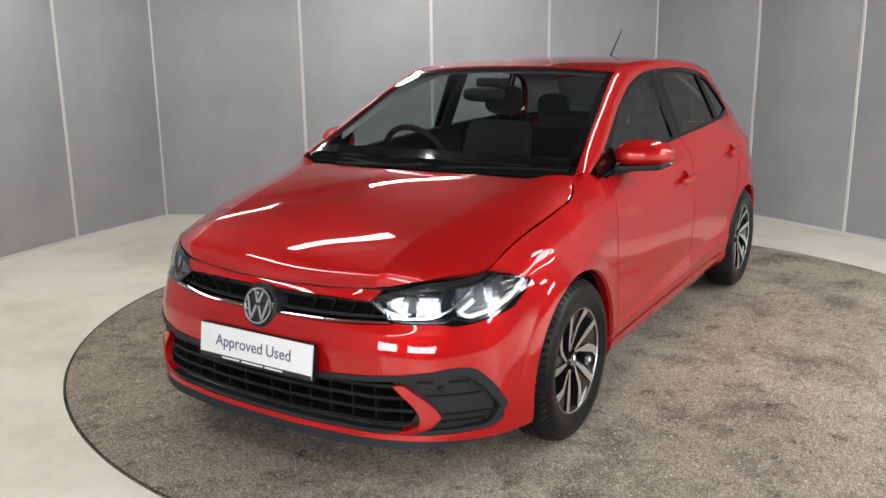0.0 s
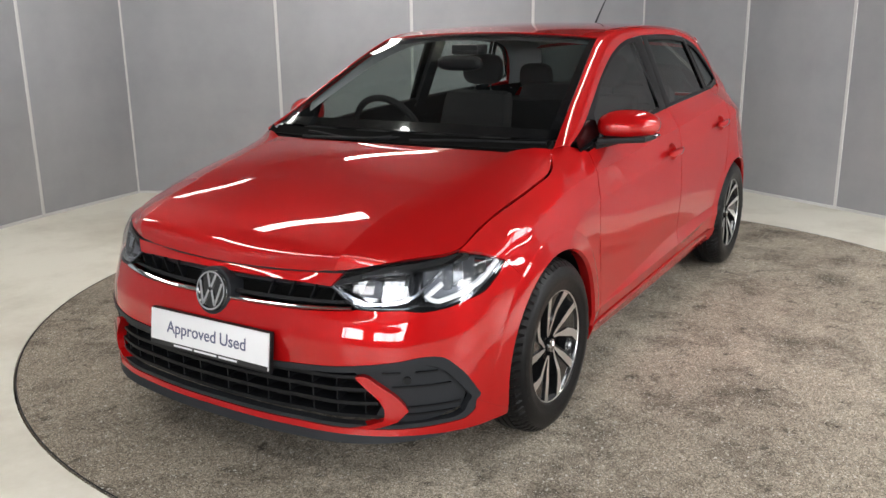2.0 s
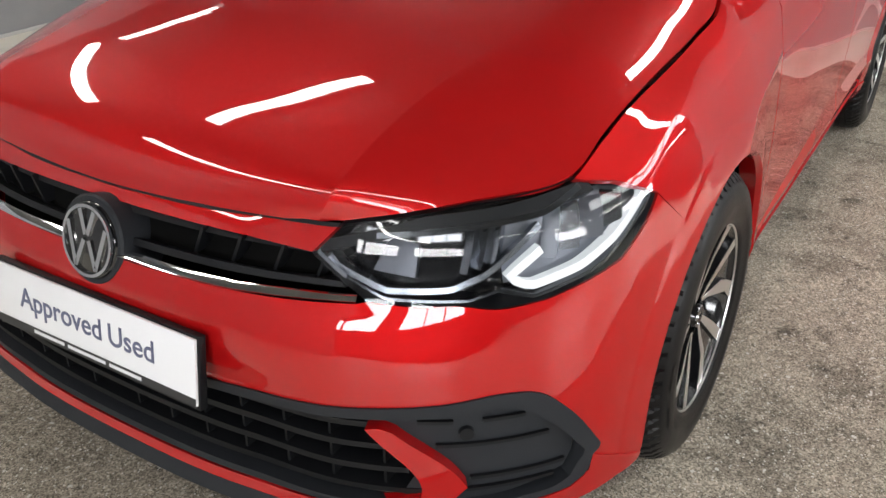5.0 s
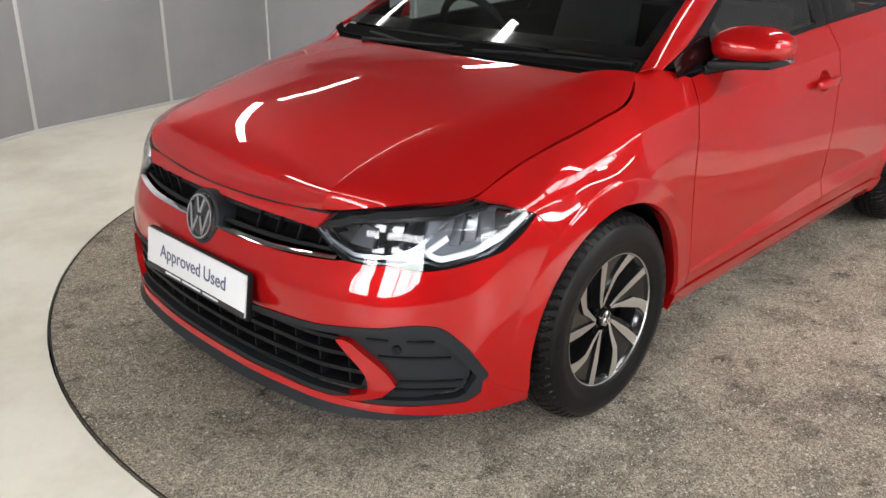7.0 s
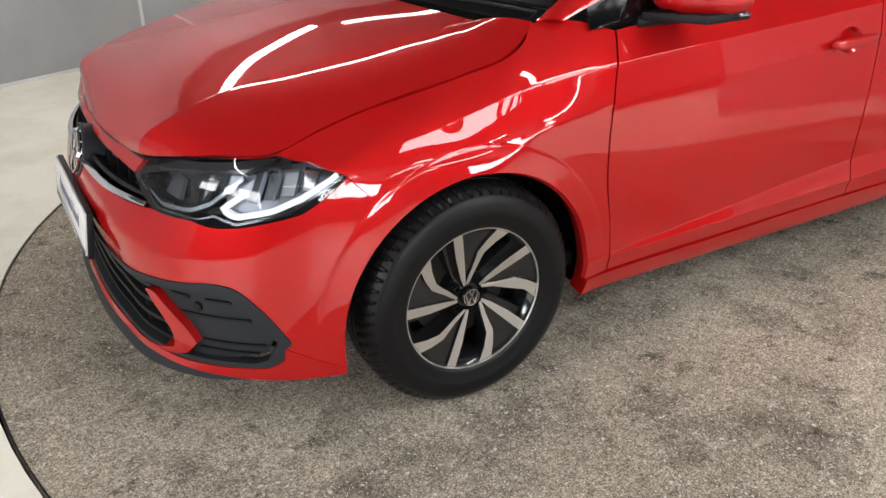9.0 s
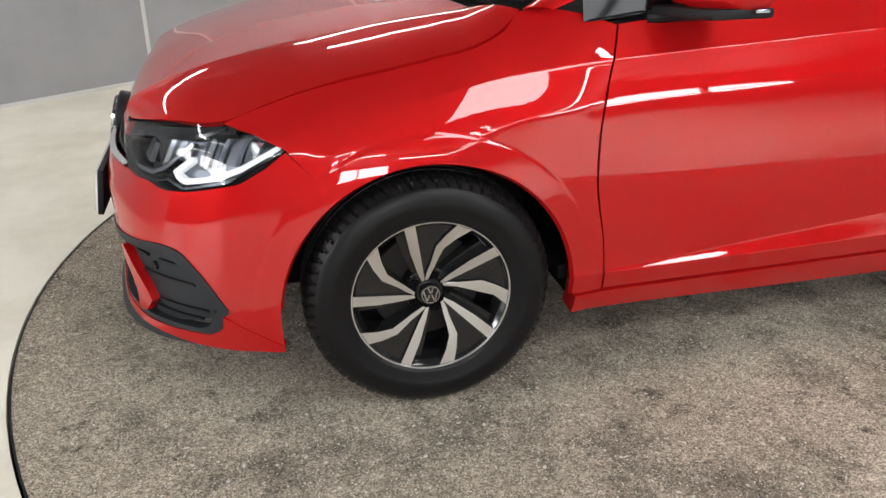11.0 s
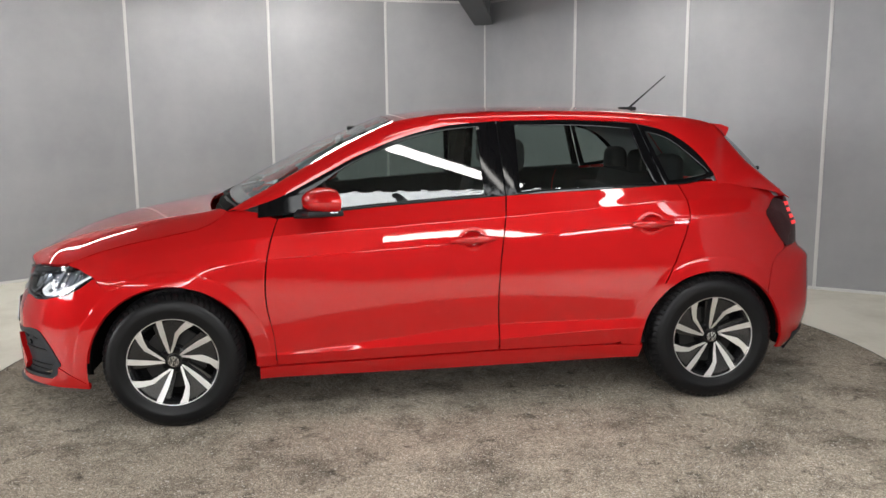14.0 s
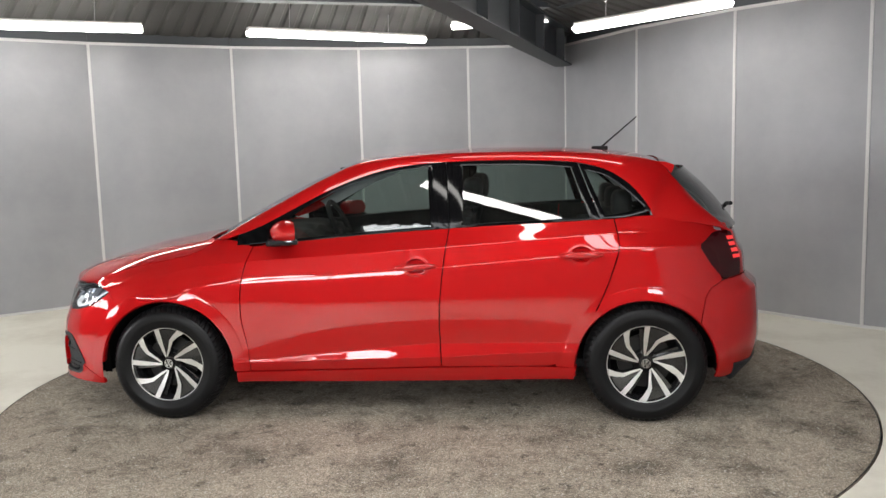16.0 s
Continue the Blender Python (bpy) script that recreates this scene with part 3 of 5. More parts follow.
# rear bumper and tail
rb_left = straight_line(sx(arc(*ARCH_R, ARCH_RAD[1], -8, 42, 30)), 30)
rb_top = straight_line(sx([(3.668, .54), (3.694, .66), (3.724, .70), (3.80, .733)]) + [(at_x(3.93), .745), (S_END, .75)], 60)
rb_left[-1] = rb_top[0]
rb_bottom = straight_line([rb_left[0], (at_x(3.80), .228), (at_x(3.93), .25), (S_END, .26)], 60)
rb_right = straight_line([(S_END, .26), (S_END, .75)], 30)
across("rear_bumper", [list(reversed(r)) for r in skin_net(coons(rb_bottom, rb_top, rb_left, rb_right))], RED)
tg = coons(straight_line([(at_x(3.905), .752), (S_END, .755)], 40), straight_line([(at_x(3.905), .975), (S_END, .975)], 40), straight_line([(at_x(3.905), .752), (at_x(3.905), .975)], 20), straight_line([(S_END, .755), (S_END, .975)], 20))
tailgate = across("tailgate", [list(reversed(r)) for r in skin_net(tg)], RED)
df = coons(straight_line([(at_x(3.86), .20), (S_END, .215)], 30), straight_line([(at_x(3.84), .30), (S_END, .33)], 30), straight_line([(at_x(3.86), .20), (at_x(3.84), .30)], 6), straight_line([(S_END, .215), (S_END, .33)], 6))
across("rear_diffuser", [list(reversed(r)) for r in skin_net(df, 0.006)], GRAIN, flange=0.03)

# shoulder of the body over the tail lamp
sh = coons(sx(straight_line([(3.58, 1.00), (3.93, .955)], 24)), sx(straight_line([(3.58, 1.068), (3.93, 1.010)], 24)), sx(straight_line([(3.58, 1.00), (3.58, 1.068)], 8)), sx(straight_line([(3.93, .955), (3.93, 1.010)], 8)))
both("tail_shoulder", skin_net(sh, -0.003), RED)

# tail lamp
tl = coons(sx(smooth_line([(3.682, .90), (3.74, .81), (3.80, .742)], 24)), sx(smooth_line([(3.688, .922), (3.78, .964), (3.935, .980)], 24)), sx(straight_line([(3.682, .90), (3.688, .922)], 10)), sx(straight_line([(3.80, .742), (3.925, .75), (3.935, .980)], 10)))
for lamp, sgn in zip(both("tail_lamp", skin_net(tl, 0.006), TAIL, label="smoked dark red tail lamp", flange=0.02), (1, -1)):
    for k in range(4):
        z = .838 + .031 * k
        el = coons(straight_line([(at_x(3.882), z), (at_x(3.928), z)], 6), straight_line([(at_x(3.882), z + .018), (at_x(3.928), z + .018)], 6), straight_line([(at_x(3.882), z), (at_x(3.882), z + .018)], 3), straight_line([(at_x(3.928), z), (at_x(3.928), z + .018)], 3))
        n3 = skin_net(el, 0.0085)
        part("light_element", net_mesh(n3 if sgn > 0 else mirrored(n3), thick=0.004), TAIL_GLOW, lamp, "lit red tail lamp element")

# ---- nose ----
# edges on the nose as (y, z)
GRILLE_LOW = [(0, .588), (-.25, .589), (-.40, .591), (-.515, .596)]         # under the chrome strip
LAMP_LOW = [(-.524, .600), (-.60, .598), (-.655, .600), (-.70, .592), (-.76, .598), (-.80, .632)]
TRIM_TOP = [(0, .412), (-.30, .420), (-.50, .436), (-.64, .452), (-.715, .462), (-.745, .455), (-.775, .415), (-.812, .312)]


def on_nose(pts, n, smooth=True):
    return straight_line(sy(pts), n) if not smooth else smooth_line(sy(pts), n)


lamp_end = [(at_x(.40), .628), (at_x(.46), .662), (at_x(.512), .699)]
top1 = straight_line(on_nose(GRILLE_LOW, 20) + on_nose(LAMP_LOW[:-1], 20) + lamp_end, 70)
# upper red skin of the bumper, from the middle to the arch
bot_a = straight_line(on_nose(TRIM_TOP, 60) + [(at_x(.338), .300)], 70)
arch_b = sx(arc(*ARCH_F, ARCH_RAD[0], 186, 127, 20))
band = coons(bot_a, top1[:70], straight_line([(0, .412), (0, .588)], 22), straight_line([(at_x(.338), .300), (at_x(.40), .48), (at_x(.512), .699)], 22))
front_bumper = across("front_bumper", skin_net(band), RED, flange=0.015, sharp=40)
corner = coons(straight_line([(at_x(.338), .300), (at_x(.40), .262), (at_x(.455), .234), (at_x(.474), .224)], 24), straight_line([(at_x(.512), .699), (at_x(.575), .640), arch_b[-1]], 24), straight_line([(at_x(.338), .300), (at_x(.40), .48), (at_x(.512), .699)], 34), straight_line([(at_x(.474), .224)] + arch_b[2:], 34))
both("bumper_corner", skin_net(corner), RED, front_bumper, flange=0.0)


def leaning(lines, outs, n, taper=0.0):
    """A net through lines of the nose, each proud of the skin by its own amount, fading at the end."""
    return [[skin(p[0], p[1], o * (1 - taper * (k / (n - 1)) ** 4)) for k, p in enumerate(straight_line(q, n))] for q, o in zip(lines, outs)]


LOW_EDGE = [(0, .232), (at_y(-.45), .233), (at_y(-.60), .235), (at_y(-.70), .238), (at_x(.30), .244), (at_x(.333), .264), (at_x(.338), .300), (at_x(.40), .262), (at_x(.455), .234), (at_x(.474), .224)]
LIP_EDGE = [(0, .214), (at_y(-.45), .215), (at_y(-.60), .216), (at_y(-.70), .214), (at_x(.30), .208), (at_x(.333), .207), (at_x(.338), .207), (at_x(.40), .206), (at_x(.455), .205), (at_x(.474), .204)]
across("lower_red_strip", leaning([LIP_EDGE, LOW_EDGE], (0.016, 0.008), 70, 0.8), RED, front_bumper, flange=0.02)
LIP_TOP, LIP_LOW = [(0, .2125), (at_y(-.45), .2135), (at_y(-.60), .2145), (at_y(-.68), .2125), (at_x(.255), .2085)], [(0, .158), (at_y(-.45), .160), (at_y(-.60), .164), (at_y(-.68), .174), (at_x(.255), .200)]
LIP_MID = [(s0, 0.45 * z0 + 0.55 * z1) for (s0, z0), (s1, z1) in zip(LIP_LOW, LIP_TOP)]
across("front_lip_spoiler", leaning([LIP_LOW, LIP_MID, LIP_TOP], (0.040, 0.044, 0.016), 60, 0.9), GRAIN, front_bumper, "matt dark grey plastic", flange=0.03)

# dark insert round the lower grille and fog recesses
insert_out = straight_line(on_nose(TRIM_TOP, 60) + [(at_x(.338), .300), (at_x(.333), .265), (at_x(.30), .245), (at_y(-.70), .239), (at_y(-.60), .236), (at_y(-.45), .234), (0, .233)], 130)
insert_in = straight_line(on_nose([(0, .392), (-.30, .400), (-.50, .416), (-.64, .430), (-.705, .438), (-.735, .425), (-.765, .385), (-.798, .312)], 60) + [(at_x(.312), .295), (at_x(.30), .268), (at_x(.275), .256), (at_y(-.69), .253), (at_y(-.60), .249), (at_y(-.45), .246), (0, .245)], 130)
ring = [skin_net([insert_out])[0], skin_net([insert_out], 0.004)[0], skin_net([insert_in], 0.002)[0], skin_net([insert_in], -0.028)[0]]
across("bumper_insert", [list(c) for c in ring], GRAIN, front_bumper, "grained dark grey plastic surround", flange=0)

# fog blank: ribbed plate in the outer end of the insert
fb = coons(on_nose([(-.575, .262), (-.66, .250), (-.74, .262), (-.782, .282)], 24), on_nose([(-.52, .412), (-.62, .424), (-.70, .432), (-.745, .412)], 24), on_nose([(-.575, .262), (-.60, .33), (-.52, .412)], 16), on_nose([(-.782, .282), (-.790, .318), (-.745, .412)], 16))
both("fog_blank", skin_net(fb, -0.016), GRAIN, front_bumper, flange=0.0)
for k, (z, ya, yb) in enumerate(((.366, -.625, -.762), (.300, -.670, -.780), (.410, -.60, -.648), (.410, -.685, -.735), (.276, -.66, -.770))):
    r = coons(on_nose([(ya, z - .002), (yb, z - .002)], 16), on_nose([(ya, z + .004), (yb, z + .004)], 16), on_nose([(ya, z - .002), (ya, z + .004)], 3), on_nose([(yb, z - .002), (yb, z + .004)], 3))
    both("fog_rib", skin_net(r, -0.009), BLACK, front_bumper, flange=0.006)
# parking sensor in the fog blank
for sgn in (1, -1):
    p = Vector(skin(at_y(-.665), .388, -0.013))
    nrm = (Vector(skin(at_y(-.665), .388, 0.02)) - p).normalized()
    bm = bmesh.new()
    bmesh.ops.create_cone(bm, cap_ends=True, segments=24, radius1=0.0125, radius2=0.0115, depth=0.008)
    bmesh.ops.transform(bm, verts=bm.verts, matrix=Matrix.Translation(p) @ nrm.to_track_quat("Z", "Y").to_matrix().to_4x4())
    if sgn < 0:
        for v in bm.verts:
            v.co.y = -v.co.y
    part("parking_sensor", bm, BLACK, front_bumper)
# red blade at the end of the lower grille
fang = coons(on_nose([(-.600, .262), (-.635, .264), (-.665, .298)], 10), on_nose([(-.528, .404), (-.548, .408), (-.568, .402)], 10), on_nose([(-.600, .262), (-.606, .285), (-.528, .404)], 16), on_nose([(-.665, .298), (-.655, .318), (-.568, .402)], 16))
both("red_blade", skin_net(fang, 0.008), RED, front_bumper, flange=0.035)
fl = coons(on_nose([(-.30, .226), (-.56, .232), (-.640, .262)], 30), on_nose([(-.30, .233), (-.54, .242), (-.615, .272)], 30), on_nose([(-.30, .226), (-.30, .233)], 3), on_nose([(-.640, .262), (-.615, .272)], 3))
both("red_blade_root", skin_net(fl, 0.006), RED, front_bumper, flange=0.03)

# lower grille: backing, slats and ribs
gb = coons(on_nose([(0, .228), (-.45, .232), (-.625, .25)], 40), on_nose([(0, .40), (-.45, .415), (-.60, .425)], 40), on_nose([(0, .228), (0, .40)], 10), on_nose([(-.625, .25), (-.60, .425)], 10))
lower_grille = across("lower_grille", skin_net(gb, -0.075), VOID, front_bumper, "black lower grille", flange=0.0)
for z0 in (.262, .305, .348, .388):
    e = -.600 + (z0 - .28) * .55
    sl = coons(on_nose([(0, z0 - .006), (-.40, z0 - .002), (e, z0 + .004)], 40), on_nose([(0, z0 + .006), (-.40, z0 + .010), (e, z0 + .014)], 40), on_nose([(0, z0 - .006), (0, z0 + .006)], 3), on_nose([(e, z0 + .004), (e, z0 + .014)], 3))
    across("slat", skin_net(sl, -0.014), BLACK, lower_grille, flange=0.05)
for row, z0 in enumerate((.268, .311, .354)):
    for k in range(-6, 7):
        y = abs(k) * .088 + .02
        if y > .56 - row * 0.01:
            continue
        p, q = Vector(skin(at_y(-y), z0, -0.022)), Vector(skin(at_y(-y), z0, -0.07))
        bm = boxed(p.x, q.x, -.0025, .0025, z0, z0 + .034)
        bmesh.ops.translate(bm, verts=bm.verts, vec=(0, p.y if k <= 0 else -p.y, 0))
        part("rib", bm, BLACK, lower_grille)

# upper grille between bonnet and bumper
ug = coons(on_nose([(0, .588), (-.30, .590), (-.52, .598)], 40), on_nose([(0, .672), (-.25, .672), (-.44, .668)], 40), on_nose([(0, .588), (0, .672)], 8), on_nose([(-.52, .598), (-.44, .668)], 8))
upper_grille = across("upper_grille", skin_net(ug, -0.05), VOID, front_bumper, "black slatted upper grille", flange=0.0)
for z0, o in ((.612, -.012), (.655, -.016)):
    sl = coons(on_nose([(0, z0 - .004), (-.30, z0 - .003), (-.49, z0)], 40), on_nose([(0, z0 + .006), (-.30, z0 + .007), (-.48, z0 + .008)], 40), on_nose([(0, z0 - .004), (0, z0 + .006)], 3), on_nose([(-.49, z0), (-.48, z0 + .008)], 3))
    across("slat", skin_net(sl, o), BLACK, upper_grille, flange=0.035)
for k in (-5, -4, -3, -2, 2, 3, 4, 5):
    y = .055 + abs(k) * .078
    p, q = Vector(skin(at_y(-y), .64, -0.016)), Vector(skin(at_y(-y), .64, -0.055))
    bm = boxed(0, q.x - p.x, -.003, .003, .612, .662)
    for v in bm.verts:
        v.co.y += (v.co.z - .637) * .5 * (1 if k > 0 else -1)
    bmesh.ops.translate(bm, verts=bm.verts, vec=(p.x, p.y if k < 0 else -p.y, 0))
    part("rib", bm, BLACK, upper_grille)
def strip_line(z, dz):
    return [(0, z), (at_y(-.30), z + .0014 - dz), (at_y(-.513), z + .009 - dz)]


across("chrome_strip", leaning([strip_line(.588 + .0035 * k, .0006 * k) for k in range(5)], (-.004, .004, .008, .006, -.004), 60), CHROME, upper_grille, "bright chrome strip", flange=0.012)
# red brow between grille and bonnet
br = coons(on_nose([(0, .668), (-.25, .667), (-.435, .663)], 40), on_nose([(0, .688), (-.25, .693), (-.478, .705)], 40), on_nose([(0, .668), (0, .688)], 6), on_nose([(-.435, .663), (-.478, .705)], 6))
across("grille_brow", skin_net(br, 0.0), RED, front_bumper, flange=0.012)

# black strip standing in for the shaded gap under the bonnet's edge
gs = coons(on_nose([(0, .6865), (-.25, .6910), (-.476, .7035)], 40), on_nose([(0, .6925), (-.25, .6975), (-.482, .7095)], 40), on_nose([(0, .6865), (0, .6925)], 3), on_nose([(-.476, .7035), (-.482, .7095)], 3))
across("bonnet_gap_strip", skin_net(gs, 0.004), BLACK, front_bumper, flange=0.012)

# ---- headlamps ----
HEAD_TOP = [(at_y(-.436), .664), (at_y(-.482), .706), (at_y(-.58), .722), (at_y(-.68), .738), (at_x(.345), .750), (at_x(.42), .742), (at_x(.510), .706)]
HEAD_LOW = [(at_y(-.436), .660), (at_y(-.525), .601)] + sy(LAMP_LOW[1:-1]) + [(at_x(.40), .630), (at_x(.46), .664), (at_x(.510), .700)]


def lamp_net(f0, f1, a, b, out, nu=30, nv=10):
    """Part of the lamp's face: f0 to f1 along it, a to b of its height."""
    lo, hi = straight_line(HEAD_LOW, 81), straight_line(HEAD_TOP, 81)
    net = []
    for j in range(nv):
        v = a + (b - a) * j / max(nv - 1, 1)
        row = []
        for i in range(nu):
            k = (f0 + (f1 - f0) * i / (nu - 1)) * 80
            k0 = int(min(k, 79))
            p = np.array(lo[k0]) * (1 - k + k0) + np.array(lo[k0 + 1]) * (k - k0)
            q = np.array(hi[k0]) * (1 - k + k0) + np.array(hi[k0 + 1]) * (k - k0)
            m = p * (1 - v) + q * v
            row.append(skin(m[0], m[1], out))
        net.append(row)
    return net


def lamp_bar(pts, w, out, depth, name, material, parent, label=""):
    """A bar along points (f, v) of the lamp's face, w wide."""
    lo, hi = straight_line(HEAD_LOW, 81), straight_line(HEAD_TOP, 81)

    def at(f, v):
        k = min(max(f, 0), 1) * 80
        k0 = int(min(k, 79))
        p = np.array(lo[k0]) * (1 - k + k0) + np.array(lo[k0 + 1]) * (k - k0)
        q = np.array(hi[k0]) * (1 - k + k0) + np.array(hi[k0 + 1]) * (k - k0)
        return p * (1 - v) + q * v

    line = straight_line([at(*p) for p in pts], 24)
    a, b = [], []
    for i, p in enumerate(line):
        d = np.array(line[min(i + 1, 23)]) - np.array(line[max(i - 1, 0)])
        n = np.array((-d[1], d[0])) / (np.linalg.norm(d) + 1e-9) * w / 2
        a.append(skin(p[0] - n[0], p[1] - n[1], out))
        b.append(skin(p[0] + n[0], p[1] + n[1], out))
    return both(name, [a, b], material, parent, label, flange=depth)


HEADS = both("headlamp", lamp_net(0, 1, 0, 1, -0.050, 50, 14), GLOSS, label="clear headlamp with lit led elements", flange=0.0)
_l, _r = HEADS


def lamp_pair(name, net, material, label="", flange=0.0, thick=0.0):
    part(name, net_mesh(net, flange, thick), material, _l, label)
    part(name, net_mesh(mirrored(net), flange, thick), material, _r, label)


def lamp_bars(pts, w, out, depth, name, material, label=""):
    objs = lamp_bar(pts, w, out, depth, name, material, car, label)
    objs[0].parent, objs[1].parent = _l, _r


lamp_pair("rim_wall", [lamp_net(0, 1, 0, 0, o, 60, 1)[0] for o in (-0.003, -0.05)], BLACK)
lamp_pair("rim_wall", [lamp_net(0, 1, 1, 1, o, 60, 1)[0] for o in (-0.003, -0.05)], BLACK)


def lamp_patch(name, corners, out, material, label="", depth=0.012):
    """A four-cornered piece inside the lamp; corners (f, v): low inner, low outer, high outer, high inner; out at inner and outer end."""
    lo, hi = straight_line(HEAD_LOW, 81), straight_line(HEAD_TOP, 81)

    def at(f, v):
        k = min(max(f, 0), 1) * 80
        k0 = int(min(k, 79))
        p = np.array(lo[k0]) * (1 - k + k0) + np.array(lo[k0 + 1]) * (k - k0)
        q = np.array(hi[k0]) * (1 - k + k0) + np.array(hi[k0 + 1]) * (k - k0)
        return p * (1 - v) + q * v

    a, b, c, d = (np.array(q) for q in corners)
    net = []
    for j in range(6):
        row = []
        for i in range(8):
            u, v = i / 7, j / 5
            q = (a * (1 - u) + b * u) * (1 - v) + (d * (1 - u) + c * u) * v
            m = at(*q)
            row.append(skin(m[0], m[1], out[0] * (1 - u) + out[1] * u - 0.010 * v))
        net.append(row)
    lamp_pair(name, net, material, label, flange=depth)


lamp_pair("bowl", lamp_net(.50, .965, .10, .80, -0.044, 24, 8), BOWL, "silvered lamp bowl")
# inner half: dark cavity, one slanted reflector, black fins
lamp_patch("reflector", ((.16, .24), (.27, .22), (.28, .58), (.20, .66)), (-0.042, -0.030), BOWL, "slanted lamp reflector")
for k in range(3):
    f = .385 + .036 * k
    lamp_patch("fin", ((f, .24 + .06 * k), (f + .018, .26 + .06 * k), (f + .055, .74), (f + .036, .74)), (-0.034, -0.024), (REFLECTOR, DARK_CHROME, REFLECTOR)[k])
# outer half: reflector cells between dark ribs
for k, (f, w) in enumerate(((.60, .035), (.655, .05), (.73, .06), (.81, .06), (.885, .045))):
    lamp_patch("reflector_cell", ((f, .30), (f + w, .30), (f + w + .045, .74), (f + .045, .74)), (-0.036, -0.020), REFLECTOR if k % 2 else BOWL)
# light guides: a slim one along the inner half, a broad lit one round the outer half
lamp_bars([(.03, .62), (.075, .13), (.20, .10), (.36, .12), (.45, .30), (.60, .70)], .009, -0.014, 0.02, "light_guide", REFLECTOR, "clear light guide")
lamp_bars([(.07, .03), (.20, .02), (.40, .03), (.47, .14)], .004, -0.010, 0.02, "bezel", DARK_CHROME)
lamp_bars([(.595, .46), (.50, .24), (.555, .12), (.70, .13), (.82, .22), (.975, .60)], .013, -0.014, 0.02, "light_guide", LED, "lit white led strip")
lamp_bars([(.47, .16), (.56, .03), (.76, .05), (.99, .42)], .006, -0.008, 0.02, "bezel", DARK_CHROME)
# smoked upper band with a grey visor and fine ribs
for k in range(18):
    f = .20 + .024 * k
    lamp_patch("band_rib", ((f, .80), (f + .006, .80), (f + .016, .90), (f + .010, .90)), (-0.012, -0.012), DARK_CHROME, depth=0.004)
lamp_bars([(.02, .78), (.30, .88), (.62, .88), (.80, .93)], .016, -0.012, 0.02, "bezel", BLACK)
lamp_bars([(.18, .80), (.45, .79), (.62, .80), (.76, .93)], .008, -0.010, 0.02, "bezel", DARK_CHROME)
lamp_bars([(.01, .45), (.10, .08)], .007, -0.008, 0.02, "bezel", REFLECTOR)
for o, sgn in ((_l, 1), (_r, -1)):
    n3 = lamp_net(0, 1, .0, 1, 0.001, 50, 14)
    ln = part("lens", net_mesh(n3 if sgn > 0 else mirrored(n3)), LENS, o, "clear moulded lens")
    ln.visible_shadow = False

# ---- bonnet ----
EDGE = [skin(at_y(-.486), .711), skin(at_y(-.58), .727), skin(at_y(-.68), .743)] + [skin(at_x(x), z + .001) for x, z in SHUT[:-1]] + [(1.090, -.700, .972)]
RIDGE = [skin(at_y(-.440), .703), (.142, -.446, .748), (.215, -.452, .790), (.35, -.462, .838), (.50, -.478, .874), (.70, -.508, .913), (.86, -.535, .940), (1.005, -.560, .962)]
MID = [(.108, .690), (.118, .718), (.150, .758), (.215, .803), (.32, .848), (.425, .879), (.55, .907), (.70, .935), (.84, .957), (.945, .970)]


def relaxed(line, passes):
    """The line with its ripples ironed out, ends kept."""
    p = np.array(line, float)
    for _ in range(passes):
        p[1:-1] = 0.25 * p[:-2] + 0.5 * p[1:-1] + 0.25 * p[2:]
    return [tuple(q) for q in p]


edge = relaxed(smooth_line([(p[0] + .002, p[1] + .0025, p[2]) for p in EDGE], 90), 2)
ridge = relaxed(smooth_line(RIDGE, 90), 12)
mid = relaxed(smooth_line([(p[0], 0, p[1]) for p in MID], 90), 12)
bonnet_net = []
for a, c, b in zip(mid, ridge, edge):
    a, c, b = (np.array(q) for q in (a, c, b))
    row = []
    for v in list(np.linspace(0, .94, 22)) + [.97, .985, .995, 1.0]:
        q = a + (c - a) * v
        q[2] = a[2] + (c[2] - a[2]) * v ** 1.9
        q[0] = a[0] + (c[0] - a[0]) * v ** 1.7
        row.append(tuple(q))
    for v in [.006, .02, .05] + list(np.linspace(.10, 1, 18)):
        q = c + (b - c) * v
        q[2] += .011 * 4 * v * (1 - v) * min(1.0, math.dist(b, c) / .22)
        row.append(tuple(q))
    bonnet_net.append(row)
bonnet = across("bonnet", bonnet_net, RED, flange=0.014, away=(0.7, 0, 0.2), sharp=60)

# ---- greenhouse ----
def glass_y(z, inset=0.0):
    h = (z - 0.95) / 0.42
    return -(0.752 - 0.168 * h - 0.018 * h * h + 0.018 * h) + inset


DLO = [(1.16, .975), (1.34, 1.035), (1.51, 1.118), (1.70, 1.212), (1.93, 1.300), (2.11, 1.341), (2.29, 1.359), (2.50, 1.365), (2.85, 1.359), (3.08, 1.341), (3.22, 1.299), (3.34, 1.215), (3.425, 1.105), (3.45, 1.050), (3.62, 1.030), (3.80, .988), (3.88, .970)]
TOP = [(1.100, -.705, .975), (1.30, -.668, 1.082), (1.50, -.632, 1.188), (1.70, -.594, 1.290), (1.87, -.562, 1.362), (2.03, -.548, 1.390), (2.28, -.543, 1.404), (2.50, -.542, 1.408), (2.85, -.538, 1.404), (3.10, -.530, 1.393), (3.27, -.522, 1.378), (3.42, -.514, 1.354), (3.51, -.512, 1.326), (3.555, -.522, 1.272), (3.625, -.552, 1.190), (3.745, -.592, 1.060), (3.83, -.622, .975)]
dl = [(x, glass_y(z) if z > 1.06 or x < 3.3 else skin(at_x(x), z)[1], z) for x, z in DLO]
